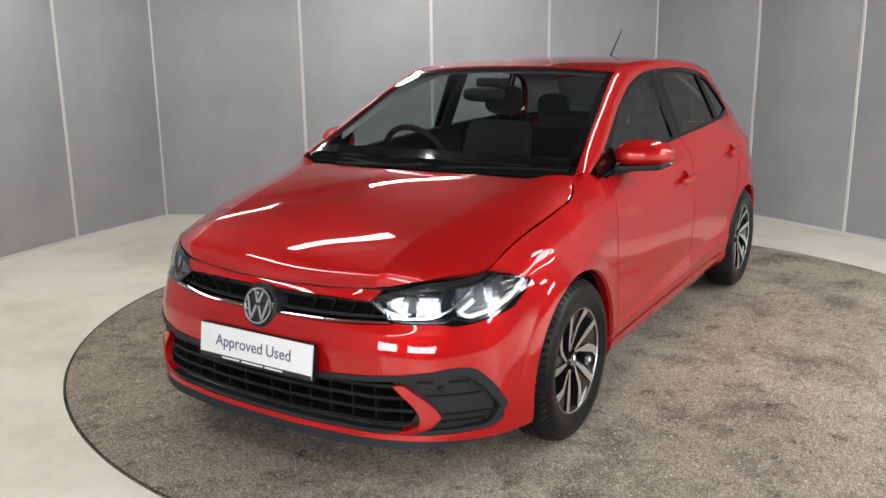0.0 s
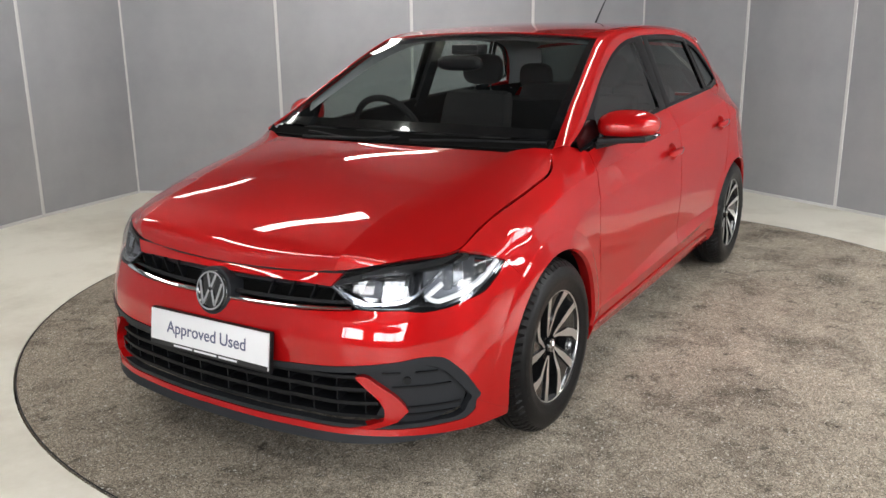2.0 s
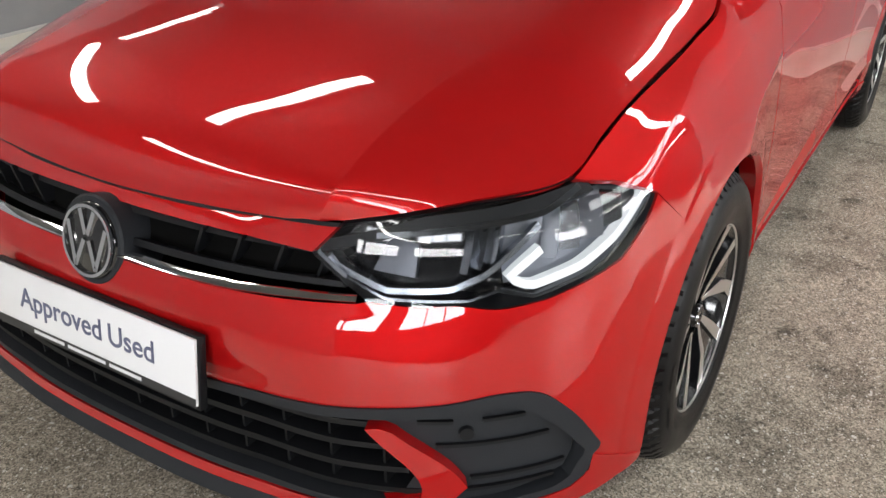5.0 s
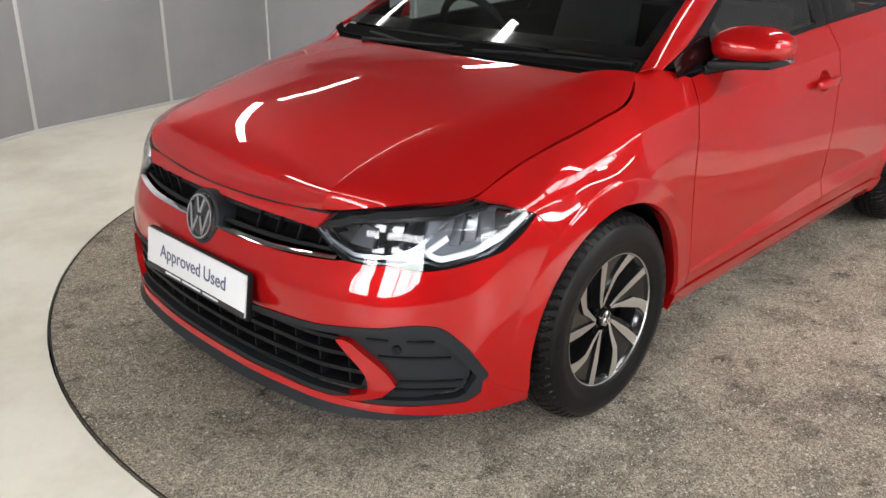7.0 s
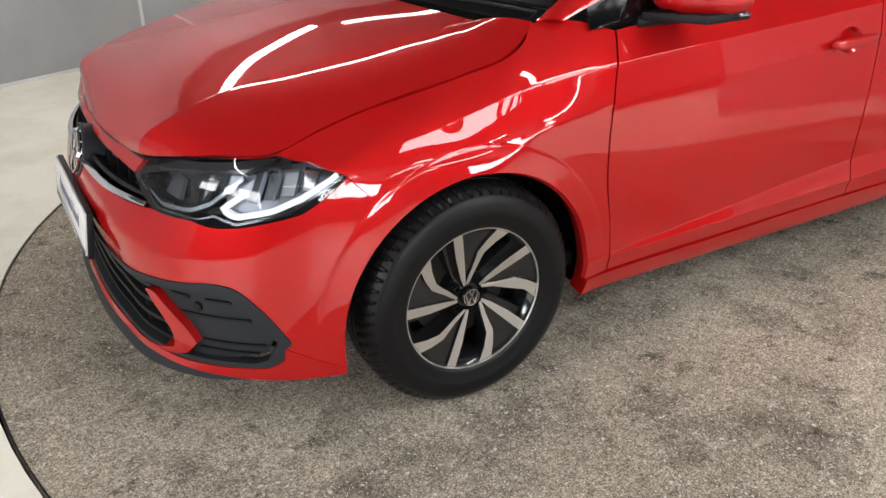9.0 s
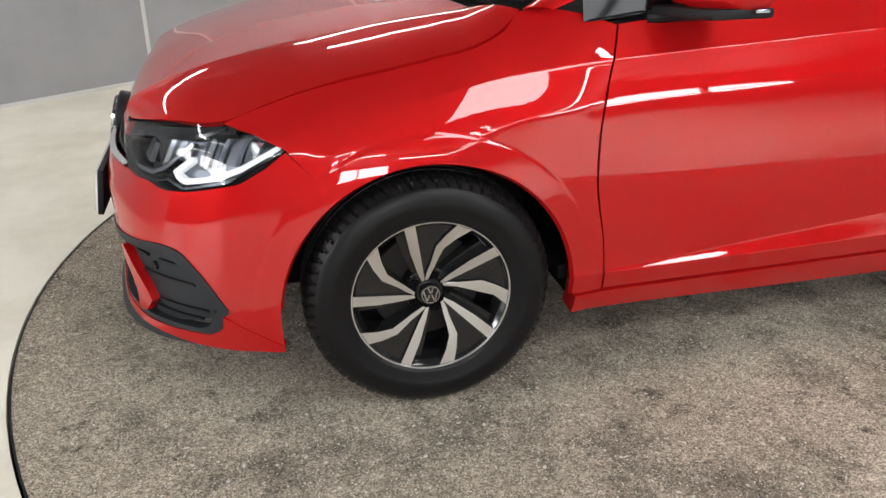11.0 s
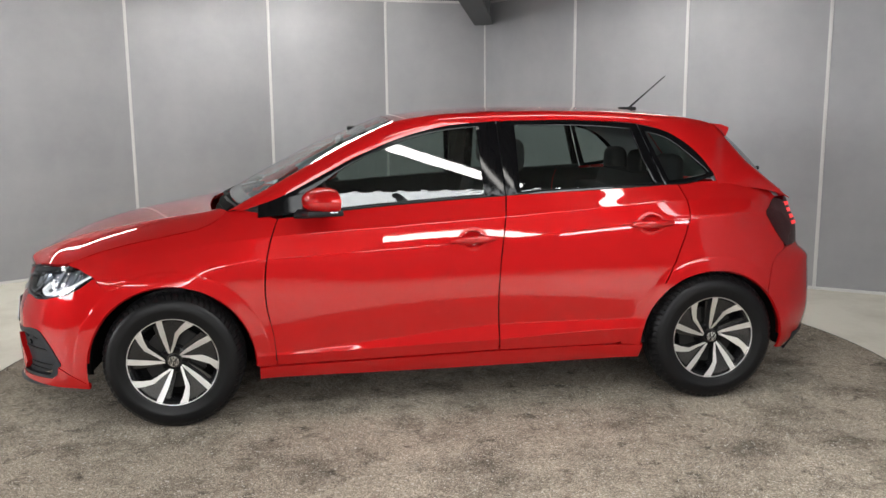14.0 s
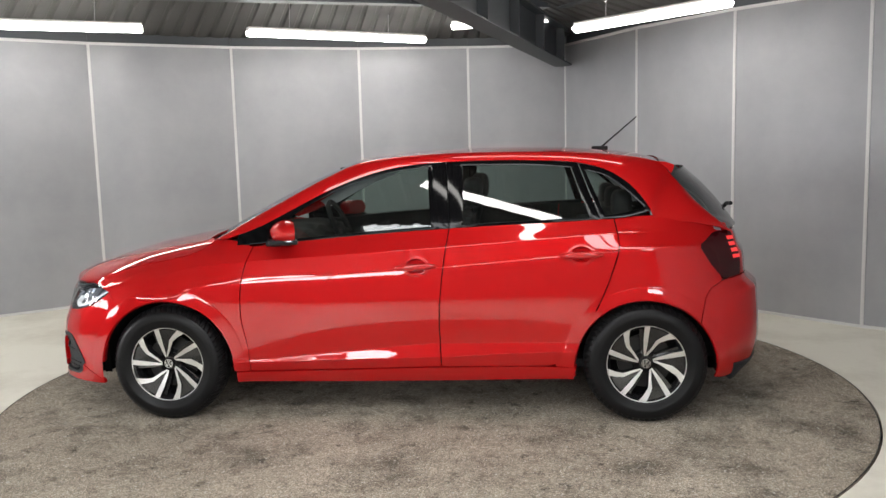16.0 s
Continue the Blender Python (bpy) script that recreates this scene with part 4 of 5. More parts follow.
dl[-1] = (3.855, -.655, .968)
lower, upper = smooth_line(dl, 120), smooth_line(TOP, 120)
# pair the curves by their stations, not by length
def paired(a, n):
    out = []
    seg = n // (len(a) - 1)
    full = smooth_line(a, 1200)
    s = np.linspace(0, 1, 1200)
    cum = np.r_[0, np.cumsum(np.linalg.norm(np.diff(np.array(a), axis=0), axis=1))]
    cum = cum / cum[-1]
    for i in range(len(a) - 1):
        for k in range(seg):
            q = cum[i] + (cum[i + 1] - cum[i]) * k / seg
            out.append(full[int(round(q * 1199))])
    out.append(full[-1])
    return out


lower, upper = paired(dl, 128), paired(TOP, 128)
pillar = []
for j in range(13):
    v = j / 12
    row = []
    for p, q in zip(lower, upper):
        p, q = Vector(p), Vector(q)
        m = p.lerp(q, v)
        span = (q - p).length
        out = Vector((0, -0.62, 0.78))
        m = m + out * (4 * v * (1 - v)) * min(0.022, span * 0.14)
        row.append(tuple(m))
    pillar.append(row)
both("side_frame", pillar, RED, flange=0.004, away=(2.3, 0, 0.9), sharp=45)

# roof
ROOF_MID = [(1.845, 1.388), (2.03, 1.411), (2.28, 1.426), (2.50, 1.431), (2.85, 1.428), (3.10, 1.417), (3.27, 1.402), (3.42, 1.380), (3.52, 1.355)]
re = smooth_line(TOP[4:13], 50)
rm = smooth_line([(x, 0, z) for x, z in ROOF_MID], 50)
roof_net = [[(b[0] + (a[0] - b[0]) * (1 - (k / 24) ** 2), (b[1] + .003) * k / 24, b[2] + (a[2] - b[2]) * (1 - (k / 24) ** 2.2)) for k in range(25)] for a, b in zip(rm, re)]
across("roof", roof_net, RED, flange=0.012, away=(2.6, 0, 0.9))

# windscreen
wl = smooth_line([(p[0] + .004, p[1] + .006, p[2]) for p in TOP[:5]], 30)
wm = smooth_line([(.985, 0, .985), (1.26, 0, 1.135), (1.55, 0, 1.275), (1.84, 0, 1.386)], 30)
screen = [[(b[0] + (a[0] - b[0]) * (1 - (k / 20) ** 2), b[1] * k / 20, b[2] + (a[2] - b[2]) * (1 - (k / 20) ** 2)) for k in range(21)] for a, b in zip(wm, wl)]
scuttle = [[(p[0], p[1], p[2] - .012 - .010 * (j == 1)) for p in r] for j, r in enumerate(screen[:3])]
across("scuttle_panel", scuttle, VOID, flange=0.01, away=(1.1, 0, 0.5), label="black plastic scuttle panel")
screen = screen[2:]
ws = across("windscreen", screen, SCREEN_GLASS, flange=0, label="clear windscreen glass")
ws.visible_shadow = False
# black printed border of the screen
def border(rows, i0, i1, name, drop=0.004):
    across(name, [[(p[0], p[1], p[2] - drop) for p in r[i0:i1]] for r in rows], GLOSS, ws, flange=0)


border(screen[:3], 0, 21, "screen_border")
border(screen[-2:], 0, 21, "screen_border")
for sgn in (1, -1):
    net = [[(p[0], sgn * p[1], p[2] - 0.004) for p in r[19:]] for r in screen]
    part("screen_border", net_mesh(net), GLOSS, ws)
# cowl panel under the wipers
cw = [[(b[0] - .10 + (a[0] - b[0]) * (1 - (k / 20) ** 2), b[1] * k / 20, .944 + .025 * (k == 20) + t * .030) for k in range(21)] for t, (a, b) in ((0, ((1.07, 0, 0), (1.18, -.69, 0))), (1, ((1.11, 0, 0), (1.22, -.69, 0))))]
across("cowl_panel", cw, VOID, flange=0.02, away=(1.1, 0, 0.5))

# side glazing in the left flank, as (x, z)
def pane(corner, n=26):
    """Four border lines of a window, each a list of (x, z): bottom, top, left, right."""
    b, t, l, r = corner
    return [smooth_line(b, n), smooth_line(t, n), smooth_line(l, 14), smooth_line(r, 14)]


TRIM_BLACK = plain("satin_black_window_trim", (0.003, 0.003, 0.0035), 0.06, spec=0.16)


def glazed(name, inner, outer, doors, inset=0.010):
    """A window pane with its black surround."""
    pb, pt, pl, pr = pane(inner)
    net = [[(p[0], glass_y(p[1], inset), p[1]) for p in row] for row in coons(pb, pt, pl, pr)]
    ob, ot, ol, orr = pane(outer)
    loop_in, loop_out = pb + pr[1:] + pt[::-1][1:] + pl[::-1][1:], ob + orr[1:] + ot[::-1][1:] + ol[::-1][1:]
    rim = [[(p[0], glass_y(p[1], 0.001), p[1]) for p in loop_out], [(0.35 * p[0] + 0.65 * q[0], glass_y(0.35 * p[1] + 0.65 * q[1], -0.001), 0.35 * p[1] + 0.65 * q[1]) for p, q in zip(loop_out, loop_in)], [(p[0], glass_y(p[1], 0.001), p[1]) for p in loop_in], [(p[0], glass_y(p[1], inset + 0.006), p[1]) for p in loop_in]]
    for d, sgn in zip(doors, (1, -1)):
        g = part(name, net_mesh(net if sgn > 0 else mirrored(net)), SIDE_GLASS, d, "tinted window glass")
        g.visible_shadow = False
        part("window_surround", net_mesh(rim if sgn > 0 else mirrored(rim)), TRIM_BLACK, d, "black window trim")


glazed("door_glass",
       ([(1.462, .968), (1.924, 1.003), (2.285, 1.024)], [(1.478, 1.062), (1.66, 1.170), (1.92, 1.277), (2.10, 1.318), (2.262, 1.335)], [(1.462, .968), (1.478, 1.062)], [(2.285, 1.024), (2.262, 1.335)]),
       ([(1.235, .945), (1.60, .966), (1.924, .990), (2.381, 1.015)], [(1.237, .998), (1.51, 1.118), (1.70, 1.212), (1.93, 1.300), (2.11, 1.341), (2.360, 1.362)], [(1.235, .945), (1.237, .998)], [(2.381, 1.015), (2.360, 1.362)]), FRONT_DOORS)
glazed("door_glass",
       ([(2.455, 1.032), (2.80, 1.046), (3.118, 1.060)], [(2.452, 1.340), (2.85, 1.333), (3.030, 1.318)], [(2.455, 1.032), (2.452, 1.340)], [(3.118, 1.060), (3.030, 1.318)]),
       ([(2.387, 1.016), (2.80, 1.034), (3.170, 1.048)], [(2.366, 1.362), (2.85, 1.359), (3.062, 1.342)], [(2.387, 1.016), (2.366, 1.362)], [(3.170, 1.048), (3.062, 1.342)]), REAR_DOORS)
QUARTERS = [o for o in car.children if o.name.startswith("rear_quarter")]
glazed("quarter_glass",
       ([(3.198, 1.068), (3.30, 1.080), (3.392, 1.100)], [(3.100, 1.305), (3.21, 1.270), (3.31, 1.195), (3.394, 1.112)], [(3.198, 1.068), (3.100, 1.305)], [(3.392, 1.100), (3.394, 1.112)]),
       ([(3.174, 1.049), (3.30, 1.056), (3.428, 1.088)], [(3.068, 1.340), (3.22, 1.299), (3.34, 1.215), (3.430, 1.100)], [(3.174, 1.049), (3.068, 1.340)], [(3.428, 1.088), (3.430, 1.100)]), QUARTERS)

# seals along the belt, inside and outside of the glass
for doors, x0, x1 in ((FRONT_DOORS, 1.40, 2.37), (REAR_DOORS, 2.40, 3.16)):
    for d, sgn in zip(doors, (1, -1)):
        bm = bmesh.new()
        tube(bm, [(x, sgn * (glass_y(z) + .016), z + .002) for x, z in belt(x0, x1, 14)], .014, 8)
        part("belt_seal", bm, BLACK, d, "black rubber window seal")

# rear glass and spoiler
rg = smooth_line([(3.550, -.518, 1.274), (3.622, -.548, 1.190), (3.742, -.588, 1.060), (3.828, -.618, .977)], 20)
rgm = smooth_line([(3.70, 0, 1.300), (3.815, 0, 1.195), (3.925, 0, 1.065), (3.985, 0, .978)], 20)
back = [[(b[0] + (a[0] - b[0]) * (1 - (k / 14) ** 2), b[1] * k / 14, b[2] + (a[2] - b[2]) * (1 - (k / 14) ** 2)) for k in range(15)] for a, b in zip(rgm, rg)]
bg = across("rear_window", back, REAR_GLASS, tailgate, flange=0)
bg.visible_shadow = False
spo = []
for t, dz in ((0, 0), (.5, -.006), (1, -.020), (1.0, -.038), (.45, -.042), (0.1, -.06)):
    spo.append([(3.50 + .03 * (1 - (k / 16) ** 2) + t * (.075 - .02 * (k / 16) ** 3), -.512 * k / 16, 1.332 + .028 * (1 - (k / 16) ** 2.2) + dz - .012 * t) for k in range(17)])
across("roof_spoiler", spo, RED, tailgate, flange=0)
# the spoiler's side ears
for sgn in (-1, 1):
    bm = bmesh.new()
    ear = [(3.49, 1.338), (3.53, 1.334), (3.575, 1.318), (3.573, 1.300), (3.560, 1.272), (3.535, 1.300)]
    a_, b_ = [bm.verts.new((x, sgn * .506, z)) for x, z in ear], [bm.verts.new((x, sgn * (.534 - (1.338 - z) * .05), z)) for x, z in ear]
    bm.faces.new(a_)
    bm.faces.new(b_[::-1])
    for k in range(6):
        bm.faces.new((a_[k], a_[(k + 1) % 6], b_[(k + 1) % 6], b_[k]))
    part("spoiler_ear", bm, RED, tailgate)
bm = bmesh.new()
tube(bm, [(3.945, .0, 1.045), (3.965, -.02, 1.07), (3.970, -.10, 1.075)], .012, 8)
part("rear_wiper", bm, BLACK, tailgate)

# aerial
bm = bmesh.new()
box(bm, 3.18, 3.275, -.022, .022, 1.400, 1.424, 0.008)
aerial = part("aerial", bm, BLACK, car, "black roof aerial")
bm = bmesh.new()
tube(bm, [(3.235, 0, 1.415), (3.30, .002, 1.470), (3.445, .004, 1.592)], .0065, 8, .0028)
part("mast", bm, BLACK, aerial)


# ---- door mirrors, handles, wipers, badges ----
def ellipsoid(bm, c, r, nu=24, nv=16, power=2.4):
    """A squarish egg."""
    rows = []
    for j in range(nv + 1):
        ph = math.pi * j / nv - math.pi / 2
        row = []
        for i in range(nu):
            th = 2 * math.pi * i / nu

            def sp(v):
                return math.copysign(abs(v) ** (2 / power), v)

            row.append(bm.verts.new((c[0] + r[0] * sp(math.cos(ph)) * sp(math.cos(th)), c[1] + r[1] * sp(math.cos(ph)) * sp(math.sin(th)), c[2] + r[2] * sp(math.sin(ph)))))
        rows.append(row)
    for a, b in zip(rows, rows[1:]):
        for i in range(nu):
            bm.faces.new((a[i], a[(i + 1) % nu], b[(i + 1) % nu], b[i]))
    bmesh.ops.remove_doubles(bm, verts=bm.verts, dist=1e-4)
    return bm


for door_ob, sgn in zip(FRONT_DOORS, (1, -1)):
    def flip(bm):
        if sgn < 0:
            for v in bm.verts:
                v.co.y = -v.co.y
        return bm

    # shell: fuller at the outer end's lower edge, drawn back towards the door
    bm = ellipsoid(bmesh.new(), (0, 0, 0), (0.092, 0.112, 0.064), 36, 24, 2.35)
    for v in bm.verts:
        t = (v.co.y + 0.105) / 0.21       # 0 outer end, 1 door end
        v.co.z *= 1.0 - 0.10 * t
        if v.co.z > 0:
            v.co.z *= 1.0 - 0.35 * max(0.0, -v.co.x / 0.092) ** 1.5
        v.co.z += 0.012 * t if v.co.z > 0 else 0.010 * (1 - t)
        v.co.z = max(v.co.z, -0.040 + 0.012 * t)
        if v.co.x > 0.035:
            v.co.x = 0.035 + (v.co.x - 0.035) * 0.1
        v.co.x += (1 - t) * 0.075
        v.co = v.co + Vector((1.500, -0.838, 1.016))
    mir = part("door_mirror", flip(bm), RED, door_ob, "red mirror shell on a black foot")
    bm = boxed(1.405, 1.560, -.930, -.752, .954, .978, .008)
    for v in bm.verts:
        v.co.x += (-.755 - v.co.y) * 0.35
        v.co.z += (-.755 - v.co.y) * 0.05
    part("mirror_foot", flip(bm), BLACK, mir)
    bm = bmesh.new()
    tube(bm, [(1.40, -.742, .948), (1.46, -.762, .954), (1.54, -.80, .962)], .017, 10)
    part("mirror_arm", flip(bm), BLACK, mir)
    bm = boxed(1.530, 1.5375, -.922, -.765, .986, 1.050, .002)
    for v in bm.verts:
        v.co.x += (-.733 - v.co.y) / .21 * .075
    part("mirror_glass", flip(bm), CHROME, mir)
    bm = boxed(1.560, 1.596, -.949, -.900, .978, .987, .003)
    part("indicator", flip(bm), REFLECTOR, mir, "clear indicator lens")


def handle(x, z, doors, tilt):
    """Pull handle over a finger recess."""
    for d, sgn in zip(doors, (1, -1)):
        def flip(bm):
            if sgn < 0:
                for v in bm.verts:
                    v.co.y = -v.co.y
            return bm

        y = skin(at_x(x), z)[1]
        bm = bmesh.new()
        ellipsoid(bm, (0, 0, 0), (.108, .013, .0165), 28, 12, 2.8)
        for v in bm.verts:
            v.co.z += v.co.x * tilt + 0.0
            v.co.y -= 0.010 * (1 - (v.co.x / .11) ** 2)
            v.co = v.co + Vector((x, y - .018, z))
        h = part("door_handle", flip(bm), RED, d, "red pull handle")
        # the bowl behind the handle: open the door skin, then line the opening
        eb = bmesh.new()
        eb.from_mesh(d.data)
        gone = [f for f in eb.faces if abs(f.calc_center_median().y) > .72 and ((f.calc_center_median().x - x) / .056) ** 2 + ((f.calc_center_median().z - z) / .040) ** 2 < 1]
        bmesh.ops.delete(eb, geom=gone, context="FACES")
        eb.to_mesh(d.data)
        eb.free()
        bm = bmesh.new()
        n = 40
        rings = []
        for rx, rz, dd in ((.0700, .0530, .0006), (.0660, .0490, .0016), (.0540, .0400, .0010), (.0500, .0360, -.006), (.040, .029, -.020), (.022, .016, -.026)):
            ring = []
            for k in range(n):
                aa = 2 * math.pi * k / n
                xx, zz = x + rx * math.cos(aa), z + rz * math.sin(aa)
                ring.append(bm.verts.new((xx, skin(at_x(xx), zz, dd)[1], zz)))
            rings.append(ring)
        for u, w in zip(rings, rings[1:]):
            for k in range(n):
                bm.faces.new((u[k], u[(k + 1) % n], w[(k + 1) % n], w[k]))
        bm.faces.new(rings[-1])
        part("handle_bowl", flip(bm), RED, h)


handle(2.212, .828, FRONT_DOORS, 0.03)
handle(3.068, .880, REAR_DOORS, 0.03)

for pts, blade in (([(1.02, -.12, .978), (1.05, -.30, .985), (1.135, -.66, .985)], 0), ([(.985, .40, .972), (.995, .05, .982), (1.035, -.08, .986)], 1)):
    bm = bmesh.new()
    tube(bm, smooth_line(pts, 16), .008, 8, .006)
    wp = part("wiper", bm, BLACK, car, "black wiper arm and blade")
    bm = bmesh.new()
    p = smooth_line([(pts[0][0] + .04, pts[0][1], pts[0][2] + .02), pts[1], (pts[2][0] + .03, pts[2][1], pts[2][2] + .012)], 16)
    tube(bm, p, .006, 6)
    part("blade", bm, BLACK, wp)


def disc(bm, c, r, axis_tilt, depth, n=40, dome=0.0):
    """A round boss facing the nose."""
    m = Matrix.Translation(c) @ Matrix.Rotation(radians(axis_tilt), 4, "Y")
    rings = [[bm.verts.new(m @ Vector((x, rr * math.cos(2 * math.pi * k / n), rr * math.sin(2 * math.pi * k / n)))) for k in range(n)] for rr, x in ((r, depth), (r, 0.004), (r - 0.003, 0.0), (r * 0.6, -dome * 0.7))]
    for a, b in zip(rings, rings[1:]):
        for k in range(n):
            bm.faces.new((a[k], a[(k + 1) % n], b[(k + 1) % n], b[k]))
    bm.faces.new(rings[-1])
    return m


bm = bmesh.new()
BADGE = (0.050, 0.0, 0.607)
disc(bm, BADGE, 0.078, 14, 0.09)
badge = part("front_badge", bm, GRAIN, car, "round black and chrome grille badge")
bm = bmesh.new()
m = disc(bm, (BADGE[0] - .003, 0, BADGE[2]), 0.068, 14, 0.004, dome=0.006)
part("badge_face", bm, GLOSS, badge)


def bar2d(bm, m, a, b, w, x0, x1):
    """A raised bar between two points (y, z) of a face."""
    a, b = np.array(a), np.array(b)
    d = (b - a) / np.linalg.norm(b - a)
    n = np.array((-d[1], d[0])) * w / 2
    c = [a + n, b + n, b - n, a - n]
    lo, hi = [bm.verts.new(m @ Vector((x0, *p))) for p in c], [bm.verts.new(m @ Vector((x1, *p))) for p in c]
    bm.faces.new(hi)
    for k in range(4):
        bm.faces.new((lo[k], lo[(k + 1) % 4], hi[(k + 1) % 4], hi[k]))


def emblem(bm, m, r, x1, x0=0.0):
    """Plain ring with slanting bars."""
    n = 40
    for k in range(n):
        a, b = 2 * math.pi * k / n, 2 * math.pi * (k + 1) / n
        bar2d(bm, m, (r * math.cos(a), r * math.sin(a)), (r * math.cos(b), r * math.sin(b)), r * .09, x0, x1)
    for sgn in (-1, 1):
        bar2d(bm, m, (sgn * .30 * r, .88 * r), (sgn * .04 * r, .18 * r), r * .15, x0, x1)
        bar2d(bm, m, (sgn * .80 * r, .46 * r), (sgn * .42 * r, -.78 * r), r * .15, x0, x1)
        bar2d(bm, m, (sgn * .42 * r, -.78 * r), (sgn * .10 * r, .02 * r), r * .15, x0, x1)


bm = bmesh.new()
emblem(bm, m, 0.060, -0.0075, -0.002)
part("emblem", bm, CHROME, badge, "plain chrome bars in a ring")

# number plate
PX, PZ = 0.006, 0.463
bm = boxed(-.006, .0, -.262, .262, -.060, .058, .002)
plate_m = Matrix.Translation((PX, -.010, PZ)) @ Matrix.Rotation(radians(8), 4, "Y")
bmesh.ops.transform(bm, verts=bm.verts, matrix=plate_m)
plate = part("number_plate", bm, PLATE_WHITE, car, "white show plate lettered Approved Used in a black holder")
bm = boxed(.0, .016, -.265, .265, -.070, .061, .003)
bmesh.ops.transform(bm, verts=bm.verts, matrix=plate_m)
part("plate_holder", bm, BLACK, plate)
bm = boxed(-.0066, -.0062, -.262, .262, -.0605, -.0455)
bmesh.ops.transform(bm, verts=bm.verts, matrix=plate_m)
part("plate_strip", bm, INK_BLACK, plate)
for y0, y1 in ((-.135, -.055), (-.045, .055), (.065, .150)):
    bm = boxed(-.0071, -.0067, y0, y1, -.0562, -.0500)
    bmesh.ops.transform(bm, verts=bm.verts, matrix=plate_m)
    part("plate_strip_writing", bm, PLATE_WHITE, plate)


def lettering(text, size, m, material, name, parent, side="CENTER"):
    cu = bpy.data.curves.new(name, "FONT")
    cu.body, cu.size, cu.align_x, cu.align_y, cu.extrude, cu.offset = text, size, side, "CENTER", 0.0004, size * 0.008
    tmp = bpy.data.objects.new(name, cu)
    scene.collection.objects.link(tmp)
    me = bpy.data.meshes.new_from_object(tmp.evaluated_get(bpy.context.evaluated_depsgraph_get()))
    bpy.data.objects.remove(tmp)
    me.transform(m)
    me.materials.append(material)
    ob = new(name, me)
    ob.parent = parent
    return ob


face = Matrix(((0, 0, -1, 0), (-1, 0, 0, 0), (0, 1, 0, 0), (0, 0, 0, 1)))
for word, along, side in (("Approved", .0435, "CENTER"), ("Used", -.1410, "CENTER")):
    lettering(word, 0.056, plate_m @ Matrix.Translation((-.0066, along + .028, .004)) @ face, INK, "plate_word", plate, side)


# ---- wheels ----
def wheel():
    """A wheel about the origin, its face towards -y."""
    w = new("wheel")
    w.parent = car
    r0 = 0.196
    bm = bmesh.new()
    prof = [(r0, .075), (.205, .085), (.225, .092), (.248, .0955), (.268, .092), (.285, .082), (.298, .068), (.305, .052), (.308, .034), (.308, .030), (.304, .029), (.304, .024), (.308, .023), (.308, 0.004), (.304, .003), (.304, -.003), (.308, -.004), (.308, -.023), (.304, -.024), (.304, -.029), (.308, -.030), (.308, -.034), (.305, -.052), (.298, -.068), (.2915, -.076), (.2835, -.0835), (.2815, -.0860), (.272, -.0910), (.262, -.0945), (.248, -.0962), (.236, -.0955), (.2335, -.0940), (.224, -.0925), (.2195, -.0905), (.211, -.0895), (.204, -.086), (r0, -.078)]
    prof = [(r0 + (r - r0) * 1.06, y) for r, y in prof]
    SEG = 384
    lathe(bm, prof, SEG)
    for v in bm.verts:
        # sipes across the shoulder blocks
        r = math.hypot(v.co.x, v.co.z)
        k = round(math.atan2(v.co.z, v.co.x) / (2 * math.pi) * SEG + (abs(v.co.y) - .03) * 60)
        if r > .2950 and abs(v.co.y) > .033 and k % 6 == 0:
            f = (r - .0070) / r
            v.co.x *= f
            v.co.z *= f
            v.co.y *= .94
    tyre = part("tyre", bm, RUBBER, w, "black road tyre", sharp=30)
    # raised bars of sidewall writing
    for base in (0.35, 3.5):
        for k in range(5):
            if k == 2:
                continue
            aa = base - k * 0.13
            bm = bmesh.new()
            q = [[bm.verts.new((r * math.cos(aa + d), y, r * math.sin(aa + d))) for d in (0, .03, .06, .09)] for r, y in ((.270, -.0957), (.252, -.0972))]
            for i in range(3):
                bm.faces.new((q[0][i], q[0][i + 1], q[1][i + 1], q[1][i]))
            part("sidewall_bar", bm, RUBBER, tyre)
    bm = bmesh.new()
    lathe(bm, [(.188, .080), (.150, .070), (.178, .03), (.180, -.055), (.190, -.072), (.200, -.0805), (.203, -.080), (.203, -.070)], 72)
    rim = part("rim", bm, RIM_BLACK, w, "gloss black alloy rim with diamond cut spokes")
    bm = bmesh.new()
    lathe(bm, [(.1975, -.0795), (.1985, -.0825), (.2015, -.083), (.203, -.079)], 96)
    part("rim_edge", bm, ALLOY, rim)
    bm = bmesh.new()
    lathe(bm, [(0.001, .012), (.140, .012), (.140, -.002), (0.001, -.002)], 48)
    part("brake_disc", bm, STEEL, w)
    # near-black disc added behind the brake to darken the spoke openings
    bm = bmesh.new()
    lathe(bm, [(0.001, .020), (.178, .022)], 48)
    part("dark_backing", bm, VOID, w)
    bm = bmesh.new()
    lathe(bm, [(0.001, -.046), (.034, -.046), (.040, -.040), (.062, -.038), (.066, -.030), (.066, 0.03)], 48)
    part("hub", bm, RIM_BLACK, rim)

    def blade(poly, y0, y1, crown=0.004):
        bm = bmesh.new()
        hi = [bm.verts.new((p[0], y1(math.hypot(*p)), p[1])) for p in poly]
        lo = [bm.verts.new((p[0] * 1.0, y0, p[1])) for p in poly]
        bm.faces.new(hi)
        for k in range(len(poly)):
            bm.faces.new((hi[k], lo[k], lo[(k + 1) % len(poly)], hi[(k + 1) % len(poly)]))
        return bm

    def pol(r, deg):
        return (r * math.cos(radians(deg)), r * math.sin(radians(deg)))

